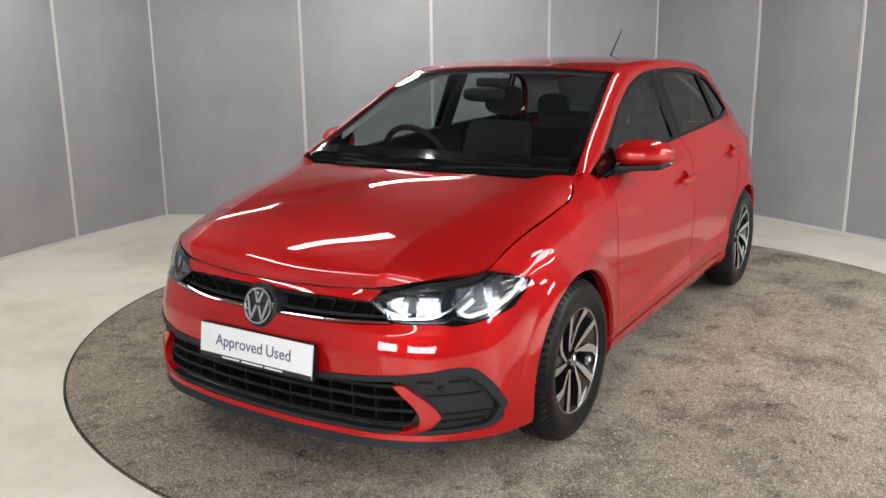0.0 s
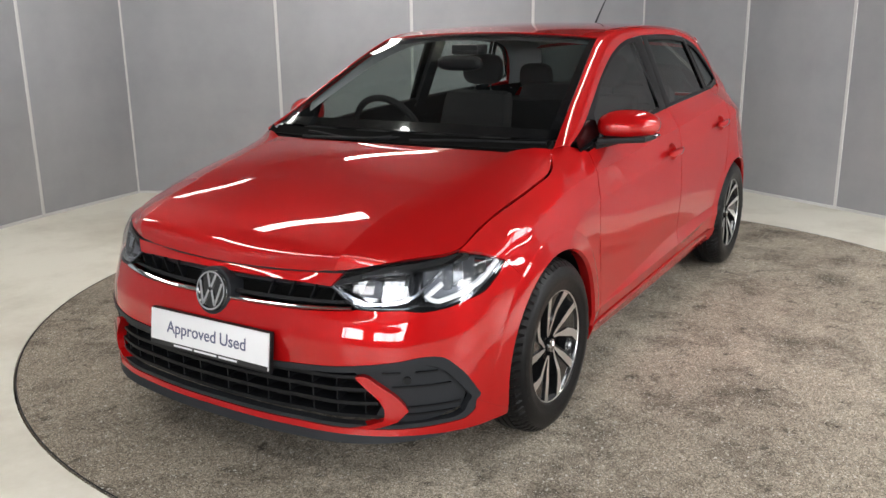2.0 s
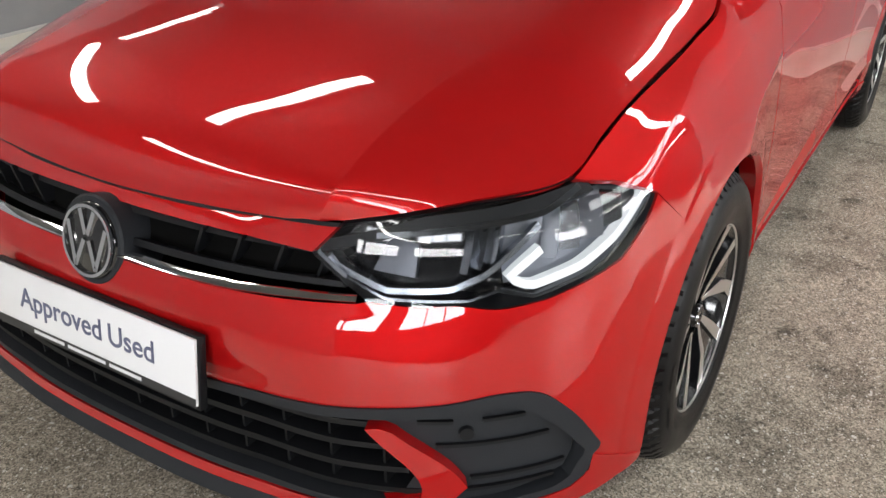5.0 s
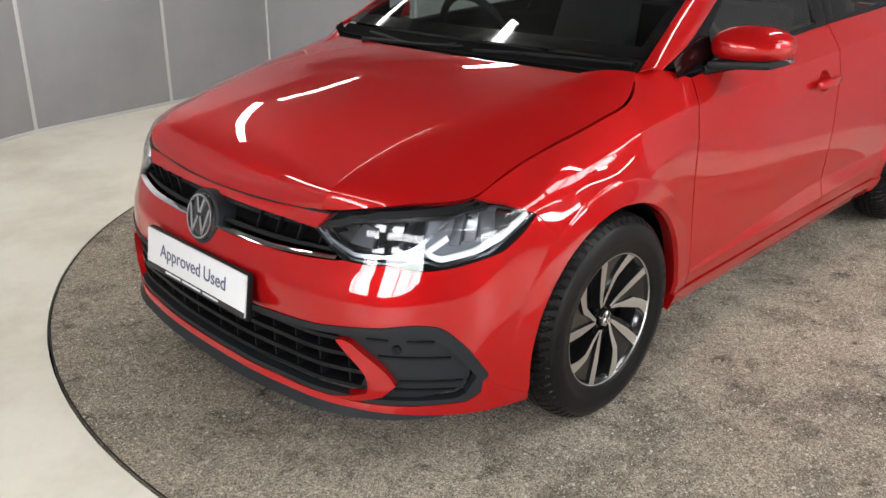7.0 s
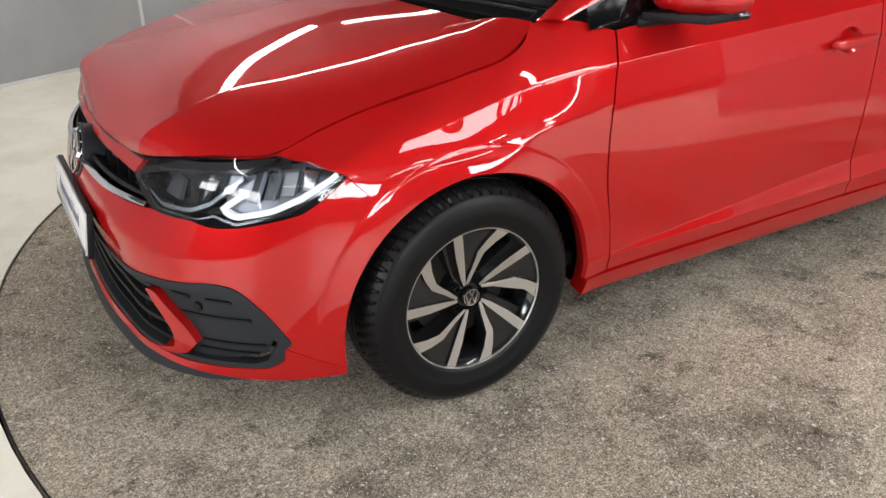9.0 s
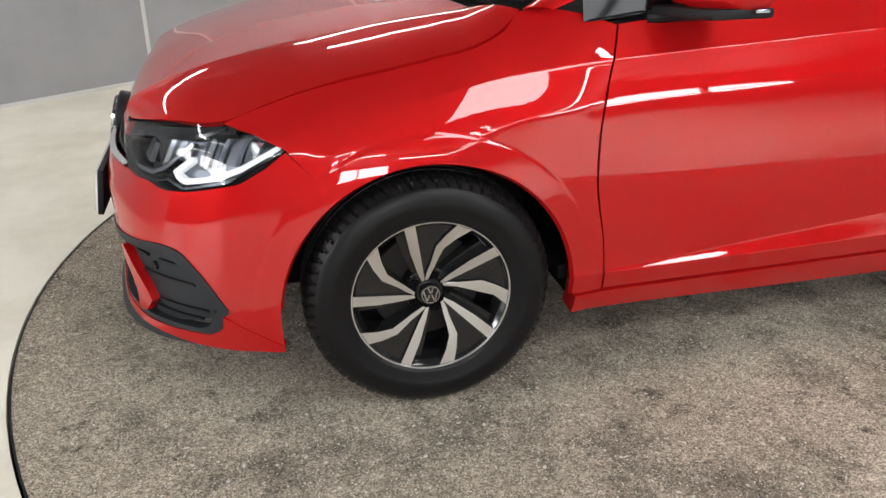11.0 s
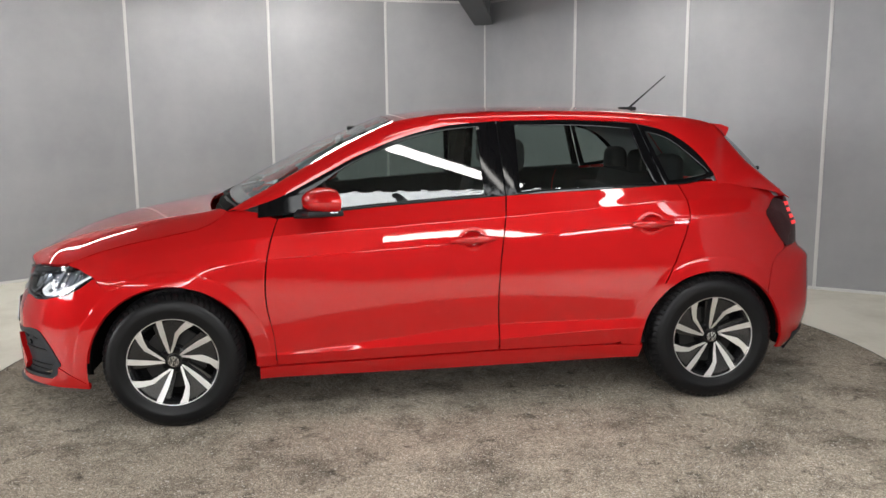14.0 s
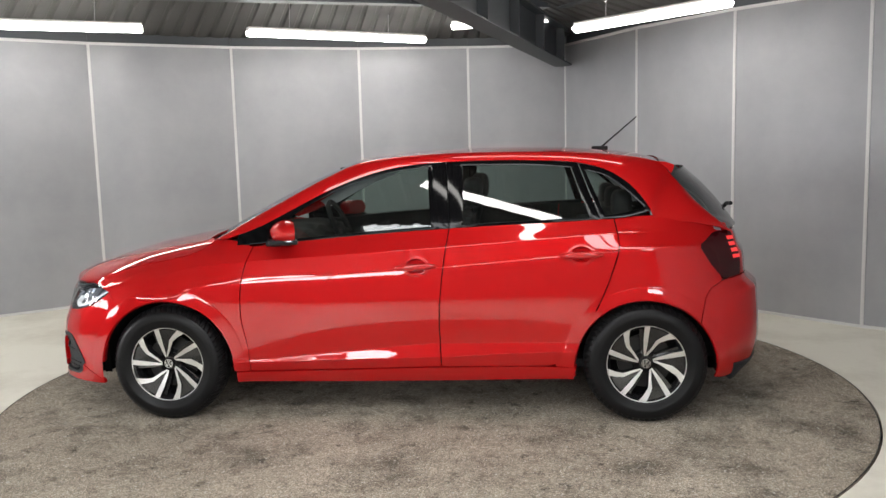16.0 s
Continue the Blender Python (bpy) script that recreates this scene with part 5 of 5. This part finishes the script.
    def facey(r):
        return -.056 - .022 * min(1, max(0, (r - .05) / .14))

    K = .1985

    def polys(b, pts):
        return [pol(r * K, b + d) for r, d in pts]

    for k in range(5):
        b = 90 + 72 * k
        straight = polys(b, [(.19, 31), (.334, 27.6), (.66, 22.6), (1.0, 19), (1.0, 11), (.61, 12), (.40, 13.5), (.20, 19)])
        bent = polys(b, [(.20, 20), (.30, 8), (.42, -.5), (.67, -6), (.84, -13.5), (1.0, -19.5), (1.0, -31), (.82, -23.5), (.647, -15), (.50, -12), (.36, -8), (.19, 9)])
        for shape in (straight, bent):
            part("spoke", blade(shape, -.015, facey), RIM_BLACK, rim)
            cx, cz = sum(q[0] for q in shape) / len(shape), sum(q[1] for q in shape) / len(shape)
            bm = bmesh.new()
            for q in shape:
                q = (cx + (q[0] - cx) * .985, cz + (q[1] - cz) * .985)
                bm.verts.new((q[0], facey(math.hypot(*q)) - .0012, q[1]))
            bm.faces.new(list(bm.verts))
            bmesh.ops.triangulate(bm, faces=bm.faces)
            part("machined_face", bm, ALLOY, rim, "bright diamond cut spoke face")
        web = polys(b, [(.22, 19), (.40, 13.8), (.61, 12.4), (.995, 11.5), (.998, 4), (1.0, -4), (.998, -12), (.995, -19), (.84, -13.2), (.67, -5.6), (.42, 0), (.30, 8)])
        part("spoke_web", blade(web, -.015, lambda r: facey(r) + .006), RIM_BLACK, rim)
        flank = polys(b, [(.26, 42), (.42, 36), (.70, 30), (.97, 26.5), (.98, 18.5), (.66, 22), (.334, 27)])
        part("spoke_flank", blade(flank, -.005, lambda r: facey(r) + .022), RIM_BLACK, rim)
        c = pol(.0465, b - 17)
        bm = bmesh.new()
        lathe(bm, [(.0005, -.049), (.0055, -.049), (.0058, -.0545), (.0100, -.0550), (.0112, -.0535), (.0116, -.046), (.0145, -.0455), (.0150, -.036)], 18)
        bmesh.ops.translate(bm, verts=bm.verts, vec=(c[0], 0, c[1]))
        part("wheel_bolt", bm, TRIM_BLACK, rim)
    bm = bmesh.new()
    lathe(bm, [(0.0005, -.0645), (.0235, -.0635), (.0260, -.060), (.0270, -.044)], 40)
    cap = part("centre_cap", bm, GLOSS, rim)
    bm = bmesh.new()
    emblem(bm, Matrix.Rotation(radians(90), 4, "Z"), 0.0225, -0.0658, -0.0625)
    part("emblem", bm, CHROME, rim, "plain chrome bars in a ring")
    return w


first = wheel()
first.name = "wheel"
SPIN = {0: 0, 1: 16.6, 2: 15, 3: 50}
places = ((0.840, -.765, 0), (3.392, -.762, 0), (0.840, .765, 180), (3.392, .762, 180))
for i, (x, y, turn) in enumerate(places):
    mm = Matrix.Translation((x, y, .311)) @ Matrix.Rotation(radians(turn), 4, "Z") @ Matrix.Rotation(radians(SPIN[i]), 4, "Y")
    if i == 0:
        first.matrix_basis = mm
    else:
        copy_thing(first, mm)

# ---- dark shell under the skin, and the cabin ----
bm = boxed(.45, 3.85, -.40, .40, .17, .30, .02)
# wider box added between the wheels to block light under the car
box(bm, 1.24, 3.02, -.755, .755, .205, .26, .02)
part("underfloor", bm, VOID, car)
shell = coons(straight_line([(0.15, .24), (at_x(.45), .24)], 24), straight_line([(0.15, .66), (at_x(.45), .69)], 24), straight_line([(0.15, .24), (0.15, .66)], 10), straight_line([(at_x(.45), .24), (at_x(.45), .69)], 10))
across("inner_nose", skin_net(shell, -0.10), VOID, flange=0)
for low, x0, x1 in ((.22, 1.26, 3.00), (.68, 3.004, 3.62)):
    tops = [(x, float(np.interp(x, (1.26, 1.60, 1.93, 2.49, 3.62), (.925, .975, 1.000, 1.030, 1.045)))) for x in np.linspace(x0, x1, 30)]
    sh = coons(sx(straight_line([(x0, low), (x1, low)], 30)), sx(tops), sx(straight_line([(x0, low), tops[0]], 12)), sx(straight_line([(x1, low), tops[-1]], 12)))
    both("inner_side", skin_net(sh, -0.05), DASH, flange=0)
bm = boxed(.30, 1.15, -.62, .62, .30, .62, .03)
part("engine_bay", bm, VOID, car)
bm = boxed(3.12, 3.84, -.66, .66, .30, .965, .03)
part("boot_liner", bm, DASH, car)
# bulkhead and dashboard
dash = []
for t, x, z in ((0, 1.02, .90), (.2, 1.10, .955), (.5, 1.30, .962), (.75, 1.42, .945), (.9, 1.47, .90), (1, 1.45, .70)):
    dash.append([(x + .10 * (k / 14) ** 2 * (1 - t), -.70 * k / 14, z + .012 * math.cos(k)) for k in range(15)])
across("dashboard", dash, DASH, label="black dashboard", flange=0)
bm = bmesh.new()
m = Matrix.Translation((1.56, .36, .935)) @ Matrix.Rotation(radians(-24), 4, "Y")
ringp = [m @ Vector((0, .178 * math.cos(2 * math.pi * k / 40), .178 * math.sin(2 * math.pi * k / 40))) for k in range(41)]
tube(bm, ringp, .016, 10, cap=False)
for a in (200, 340, 270):
    tube(bm, [m @ Vector((-.02, 0, 0)), m @ Vector((0, .17 * math.cos(radians(a)), .17 * math.sin(radians(a))))], .020, 8)
ellipsoid(bm, m @ Vector((-.02, 0, -.01)), (.03, .06, .05), 16, 10)
part("steering_wheel", bm, DASH, car)


def seat(x, y, w, name):
    s = new(name)
    s.parent = car
    bm = boxed(x - .26, x + .26, y - w / 2, y + w / 2, .36, .52, .05)
    part("cushion", bm, FABRIC, s)
    bm = boxed(-.06, .06, y - w / 2, y + w / 2, 0, .60, .05)
    for v in bm.verts:
        t = v.co.z / .60
        v.co.x += x + .26 + t * .17
        v.co.y = y + (v.co.y - y) * (1 - .22 * t)
        v.co.z += .47
    part("backrest", bm, FABRIC, s)
    return s


def headrest(x, y, z, s, w=.12):
    bm = ellipsoid(bmesh.new(), (x, y, z), (.055, w, .085), 18, 12, 3.2)
    part("headrest", bm, FABRIC, s)
    for d in (-.05, .05):
        bm = bmesh.new()
        tube(bm, [(x, y + d, z - .15), (x, y + d, z - .05)], .006, 6)
        part("headrest_post", bm, CHROME, s)


for y in (-.36, .36):
    s = seat(2.02, y, .50, "front_seat")
    headrest(2.49, y, 1.185, s)
s = seat(2.86, 0, 1.24, "rear_bench")
for y in (-.42, 0, .42):
    headrest(3.31, y, 1.10, s, .11)
# inside faces: headlining, pillars, cabin floor
rl = [[(p[0], p[1] * .96, p[2] - .035) for p in row] for row in roof_net]
across("headlining", rl, LINER, flange=0)
inner_pillar = [[(p[0] * 1.0, p[1] + .02, p[2] - .022) for p in row[10:124]] for row in pillar]
both("pillar_trim", inner_pillar, LINER, flange=0)
bm = boxed(1.2, 3.2, -.76, .76, .28, .32, .0)
part("cabin_floor", bm, DASH, car)
for sgn in (-1, 1):
    bm = boxed(2.30, 2.40, -.004, .02, .98, 1.35, .004)
    for v in bm.verts:
        v.co.y = sgn * (-glass_y(v.co.z) - .03 - v.co.y)
    part("b_pillar", bm, DASH, car)
bm = ellipsoid(bmesh.new(), (1.62, 0, 1.255), (.022, .115, .035), 18, 10, 3)
part("rear_view_mirror", bm, BLACK, car)
bm = boxed(1.66, 1.76, -.07, .07, 1.29, 1.335, .012)
part("sensor_housing", bm, BLACK, car)


# ---- room ----
TT = (2.183, -.069)
R_TT = 2.486


def polar_disc(bm, c, r0, r1, z, n, rings):
    rows = []
    for j in range(rings + 1):
        r = r0 + (r1 - r0) * j / rings
        rows.append([bm.verts.new((c[0] + r * math.cos(2 * math.pi * k / n), c[1] + r * math.sin(2 * math.pi * k / n), z)) for k in range(n)])
    for a, b in zip(rows, rows[1:]):
        for k in range(n):
            bm.faces.new((a[k], a[(k + 1) % n], b[(k + 1) % n], b[k]))
    return rows


bm = bmesh.new()
rows = polar_disc(bm, TT, R_TT + .008, 14.0, 0.0, 128, 3)
down = [bm.verts.new(v.co + Vector((0, 0, -.05))) for v in rows[0]]
for k in range(128):
    bm.faces.new((rows[0][k], down[k], down[(k + 1) % 128], rows[0][(k + 1) % 128]))
tagged(mesh_object("floor", bm, FLOOR), "scuffed cream painted concrete floor", "floor", kind="structure")
bm = bmesh.new()
rows = polar_disc(bm, TT, 0.001, R_TT, 0.0, 160, 4)
bm.faces.new(rows[0])
down = [bm.verts.new(v.co + Vector((0, 0, -.05))) for v in rows[-1]]
for k in range(160):
    bm.faces.new((rows[-1][k], rows[-1][(k + 1) % 160], down[(k + 1) % 160], down[k]))
turntable = tagged(mesh_object("turntable", bm, CARPET), "round turntable covered in worn charcoal carpet", "turntable", kind="structure")
bm = bmesh.new()
rows = polar_disc(bm, TT, R_TT - .3, R_TT + .3, -.045, 96, 1)
tagged(mesh_object("turntable_gap", bm, VOID), "dark gap round the turntable", "floor gap", kind="structure")
bm = bmesh.new()
rows = polar_disc(bm, TT, R_TT - .005, R_TT + .001, .0025, 160, 1)
part("carpet_binding", bm, BLACK, turntable)

WALL_H = 2.50
# upright joints of the panels, round the stage from its open left end over two corners
JP = [(-4.00, -.60), (-3.20, .55), (-2.35, 1.68), (-1.33, 2.63), (-.20, 3.37), (1.01, 3.91), (2.16, 4.17), (3.21, 4.33), (3.83, 3.11), (4.51, 2.18), (5.29, 1.40), (6.25, .71), (5.84, -.33), (5.36, -1.20), (4.80, -2.22), (4.20, -3.30)]
walls = []
for name, i0, i1, lab in (("wall_north", 0, 7, "grey laminate panel wall with pale joint strips"), ("wall_east", 7, 15, "grey laminate panel wall with pale joint strips")):
    pts = JP[i0:i1 + 1]
    bm = bmesh.new()
    out = []
    for i, p in enumerate(pts):
        q, r = pts[max(i - 1, 0)], pts[min(i + 1, len(pts) - 1)]
        d = Vector((r[0] - q[0], r[1] - q[1]))
        n = Vector((-d.y, d.x)).normalized()
        out.append((Vector(p) + n * .012, Vector(p) + n * .10))
    for (a, b), (c, d) in zip(out, out[1:]):
        v = [bm.verts.new((*p, z)) for p, z in ((a, 0), (c, 0), (d, 0), (b, 0), (a, WALL_H), (c, WALL_H), (d, WALL_H), (b, WALL_H))]
        for f in ((0, 1, 5, 4), (2, 3, 7, 6), (4, 5, 6, 7), (0, 3, 2, 1), (0, 4, 7, 3), (1, 2, 6, 5)):
            bm.faces.new([v[k] for k in f])
    w = tagged(mesh_object(name, bm, BLACK), lab, "wall", kind="structure")
    walls.append(w)
    for p, q in zip(pts, pts[1:]):
        d = Vector((q[0] - p[0], q[1] - p[1]))
        L = d.length
        bm = boxed(.006, L - .006, 0, .012, .02, WALL_H - .012, .0015)
        ob = part("panel", bm, PANEL, w)
        ob.matrix_basis = Matrix.Translation((*p, 0)) @ Matrix.Rotation(math.atan2(d.y, d.x), 4, "Z")
        bm = boxed(0, L, -.010, .006, 0, .022, .002)
        ob = part("floor_trim", bm, STRIP, w)
        ob.matrix_basis = Matrix.Translation((*p, 0)) @ Matrix.Rotation(math.atan2(d.y, d.x), 4, "Z")
        bm = boxed(0, L, -.008, .006, WALL_H - .014, WALL_H + .012, .002)
        ob = part("top_trim", bm, STRIP, w)
        ob.matrix_basis = Matrix.Translation((*p, 0)) @ Matrix.Rotation(math.atan2(d.y, d.x), 4, "Z")
        bm = boxed(-.013, .013, -.007, .006, .02, WALL_H - .014, .003)
        ob = part("joint_strip", bm, STRIP, w)
        ob.matrix_basis = Matrix.Translation((*p, 0)) @ Matrix.Rotation(math.atan2(d.y, d.x), 4, "Z")

# ceiling deck with ribs, one mesh, open along the rooflight
CEIL = 2.98
LIGHT_Y = (-4.50, -3.42)
LIGHT_X = (1.2, 6.4)
bm = bmesh.new()
x = -7.0
while x < 9.0:
    spans = ((-9.5, LIGHT_Y[0]), (LIGHT_Y[1], 8.0)) if LIGHT_X[0] < x + .1 < LIGHT_X[1] else ((-9.5, 8.0),)
    for y0, y1 in spans:
        for dx0, dx1, z0, z1 in ((0, .12, CEIL, CEIL), (.12, .14, CEIL, CEIL + .03), (.14, .18, CEIL + .03, CEIL + .03), (.18, .20, CEIL + .03, CEIL)):
            v = [bm.verts.new(p) for p in ((x + dx0, y0, z0), (x + dx1, y0, z1), (x + dx1, y1, z1), (x + dx0, y1, z0))]
            bm.faces.new(v)
    x += .20
bmesh.ops.remove_doubles(bm, verts=bm.verts, dist=1e-4)
deck = mesh_object("ceiling", bm, DECK, sharp=20)
tagged(deck, "grey ribbed metal ceiling deck", "ceiling", kind="structure")
bm = bmesh.new()
bm.faces.new([bm.verts.new(p) for p in ((LIGHT_X[0] - .2, LIGHT_Y[0] - .1, CEIL + .06), (LIGHT_X[1] + .2, LIGHT_Y[0] - .1, CEIL + .06), (LIGHT_X[1] + .2, LIGHT_Y[1] + .1, CEIL + .06), (LIGHT_X[0] - .2, LIGHT_Y[1] + .1, CEIL + .06))])
rooflight = tagged(mesh_object("window_roof", bm, ROOFLIGHT), "translucent daylight strip in the ceiling deck", "rooflight", kind="structure")
for k, x in enumerate(np.linspace(LIGHT_X[0], LIGHT_X[1], 4)):
    part("bar", boxed(x - .03, x + .03, LIGHT_Y[0], LIGHT_Y[1], CEIL - .02, CEIL + .05, .004), GIRDER, rooflight)
for k in range(3):
    bm = bmesh.new()
    x = 2.1 + 1.0 * k
    tube(bm, [(x, LIGHT_Y[1] + .1, CEIL - .12), (x + .8, LIGHT_Y[0] - .1, CEIL - .12)], .035, 8)
    part("brace", bm, GIRDER, rooflight)


def girder(name, a, b, depth, width, label, z, rise=0.0):
    """An I-shaped steel beam between two plan points, its underside at z."""
    a, b = Vector(a), Vector(b)
    L = (b - a).length
    bm = bmesh.new()
    box(bm, 0, L, -width / 2, width / 2, 0, .014)
    box(bm, 0, L, -width / 2, width / 2, depth - .014, depth)
    box(bm, 0, L, -.005, .005, .013, depth - .013)
    for k in range(int(L / .9)):
        box(bm, .4 + k * .9, .412 + k * .9, -width / 2 + .01, width / 2 - .01, .013, depth - .013)
    ob = mesh_object(name, bm, GIRDER)
    ob.matrix_basis = Matrix.Translation((*a, z)) @ Matrix.Rotation(math.atan2((b - a).y, (b - a).x), 4, "Z") @ Matrix.Rotation(-math.atan2(rise, L), 4, "Y")
    return tagged(ob, label, "beam", kind="structure")


girder("beam_1", (3.20, 4.30), (1.85, -1.0), .36, .20, "dark grey steel rafter under the ceiling", 2.27, .14)
girder("beam_2", (-3.6, 0.4), (3.0, 3.15), .24, .13, "dark grey steel purlin under the ceiling", 2.72)
girder("beam_3", (3.15, 3.2), (5.6, -1.2), .24, .13, "dark grey steel purlin under the ceiling", 2.72)
girder("beam_4", (-4.5, -5.2), (7.0, -5.2), .24, .13, "dark grey steel purlin under the ceiling", 2.72)
# dark closing strips over the panels
for w, i0, i1 in ((walls[0], 0, 7), (walls[1], 7, 15)):
    for p, q in zip(JP[i0:i1], JP[i0 + 1:i1 + 1]):
        d = Vector((q[0] - p[0], q[1] - p[1]))
        ob = part("closing_strip", boxed(0, d.length, .02, .12, WALL_H + .012, WALL_H + .10), GIRDER, w, "dark steel closing strip")
        ob.matrix_basis = Matrix.Translation((*p, 0)) @ Matrix.Rotation(math.atan2(d.y, d.x), 4, "Z")

# sloping deck from the head of the panels up to the flat ceiling, ribbed
bm = bmesh.new()
inward = []
for i, p in enumerate(JP):
    q, r = JP[max(i - 1, 0)], JP[min(i + 1, len(JP) - 1)]
    d = Vector((r[0] - q[0], r[1] - q[1])).normalized()
    inward.append(Vector((d.y, -d.x)))
for k, ((p, a), (q, b)) in enumerate(zip(zip(JP, inward), zip(JP[1:], inward[1:]))):
    p, q = Vector(p), Vector(q)
    for c in range(8):
        for u0, u1, h0, h1 in ((c, c + .6, 0, 0), (c + .6, c + .7, 0, .02), (c + .7, c + .9, .02, .02), (c + .9, c + 1, .02, 0)):
            corners = []
            for u, h in ((u0 / 8, h0), (u1 / 8, h1)):
                foot, way = p.lerp(q, u) - a.lerp(b, u) * .06, a.lerp(b, u)
                corners.append(((*foot, WALL_H + .085 + h), (*(foot + way * 1.75), CEIL - .012 + h)))
            bm.faces.new([bm.verts.new(v) for v in (corners[0][0], corners[1][0], corners[1][1], corners[0][1])])
bmesh.ops.remove_doubles(bm, verts=bm.verts, dist=1e-4)
tagged(mesh_object("ceiling_eaves", bm, DECK, sharp=20), "grey ribbed deck sloping up from the wall panels", "ceiling", kind="structure")

# far side of the hall behind the camera: white wall with glazed openings to daylight
def hall_wall(name, a, b, openings, label):
    """A wall of the hall from a to b; openings are (from, to, sill, head) along it."""
    a, b = Vector(a), Vector(b)
    L = (b - a).length
    bm = bmesh.new()
    cuts = sorted({0.0, L, *[v for o in openings for v in o[:2]]})
    for u, w in zip(cuts, cuts[1:]):
        o = next((o for o in openings if o[0] <= u and w <= o[1]), None)
        if o is None:
            box(bm, u, w, 0, .15, 0, CEIL + .03)
        else:
            if o[2] > 0:
                box(bm, u, w, 0, .15, 0, o[2])
            box(bm, u, w, 0, .15, o[3], CEIL + .03)
    m = Matrix.Translation((*a, 0)) @ Matrix.Rotation(math.atan2((b - a).y, (b - a).x), 4, "Z")
    ob = mesh_object(name, bm, WHITE)
    ob.matrix_basis = m
    tagged(ob, label, "wall", kind="structure")
    for k, o in enumerate(openings):
        n = max(1, round((o[1] - o[0]) / 1.2))
        bm = bmesh.new()
        for i in range(n + 1):
            u = o[0] + (o[1] - o[0]) * i / n
            box(bm, u - .03, u + .03, .03, .10, o[2], o[3])
        box(bm, o[0], o[1], .03, .10, o[3] - .06, o[3])
        box(bm, o[0], o[1], .03, .10, o[2], o[2] + .06)
        f = mesh_object("window_" + name, bm, GIRDER)
        f.matrix_basis = m
        tagged(f, "dark framed glazed opening to daylight", "window", kind="structure")
        bm = bmesh.new()
        vs = [bm.verts.new(p) for p in ((o[0] - .5, .6, o[2] - .3), (o[1] + .5, .6, o[2] - .3), (o[1] + .5, .6, o[3] + .3), (o[0] - .5, .6, o[3] + .3))]
        bm.faces.new(vs)
        g = mesh_object("backdrop", bm, DAY)
        g.matrix_basis = m
        tagged(g, "overcast daylight outside the window", "backdrop", kind="structure")


hall_wall("wall_south", (8.5, -9.0), (-7.0, -9.0), [(1.1, 3.9, 1.9, 2.85), (7.7, 10.0, 1.5, 2.85)], "grey painted hall wall with windows")
hall_wall("wall_west", (-6.8, -9.0), (-6.8, 7.5), [(2.5, 6.2, 1.45, 2.85), (7.0, 10.4, 1.45, 2.85)], "grey painted hall wall with windows")
hall_wall("wall_far", (-6.8, 7.6), (8.5, 7.6), [], "grey painted hall wall")
hall_wall("wall_side", (8.4, 7.6), (8.4, -9.0), [], "grey painted hall wall")


# ---- ceiling battens, with unseen ones added as fill ----
def batten(a, b, z, glow=TUBE):
    """A suspended LED batten between two plan points."""
    a, b = Vector(a), Vector(b)
    L = (b - a).length
    lamp = new("ceiling_light")
    bm = boxed(0, L, -.045, .045, .045, .085, .010)
    part("housing", bm, HOUSING, lamp)
    bm = bmesh.new()
    n = 10
    rows = [[bm.verts.new((x, -.055 * math.cos(math.pi * k / n), .045 - .045 * math.sin(math.pi * k / n))) for k in range(n + 1)] for x in (0, .02, L - .02, L)]
    for u, w in zip(rows, rows[1:]):
        for k in range(n):
            bm.faces.new((u[k], u[k + 1], w[k + 1], w[k]))
    bm.faces.new(rows[0])
    bm.faces.new(rows[-1][::-1])
    part("diffuser", bm, glow, lamp, "glowing white diffuser")
    for u in (L * .22, L * .78):
        bm = bmesh.new()
        tube(bm, [(u, 0, .08), (u + .01, 0, .08 + (CEIL - z - .08) * .5), (u - .005, 0, CEIL - z + .01)], .004, 6)
        part("chain", bm, WIRE, lamp)
    lamp.matrix_basis = Matrix.Translation((*a, z)) @ Matrix.Rotation(math.atan2((b - a).y, (b - a).x), 4, "Z")
    return tagged(lamp, "suspended white led batten light, lit, in a set with added fill battens", "ceiling light", group="ceiling battens")


for a, b, z in (((.26, 2.54), (1.76, 3.57), 2.49), ((3.22, 2.20), (4.22, 1.12), 2.36), ((-2.02, 1.22), (-.52, 2.06), 2.49),
                ((.35, 1.78), (1.83, 1.18), 2.82),
                # both unseen, added as fill light
                ((5.30, -4.4), (6.40, -3.2), 2.82), ((2.25, -1.05), (3.80, -.90), 2.82),
                # outer two unseen, added as fill; the middle one follows window reflections
                ((4.70, -3.20), (5.60, -1.80), 2.60), ((1.98, -2.12), (3.05, -2.88), 2.60), ((-1.6, -1.6), (-1.9, .2), 2.57),
                # unseen fill behind and beside the camera, except (2.05, 3.64) for the bonnet streak
                ((4.2, -5.4), (5.9, -5.0), 2.60), ((-2.6, -4.6), (-1.0, -5.4), 2.60), ((-4.2, -2.6), (-4.6, -.9), 2.60), ((2.05, 3.64), (3.00, 3.38), 2.62), ((1.0, -6.8), (2.8, -6.8), 2.60), ((2.0, -5.9), (3.7, -5.9), 2.60), ((-.8, -6.2), (.7, -6.2), 2.60)):
    batten(a, b, z, DIM_TUBE if a == (2.05, 3.64) else TUBE)
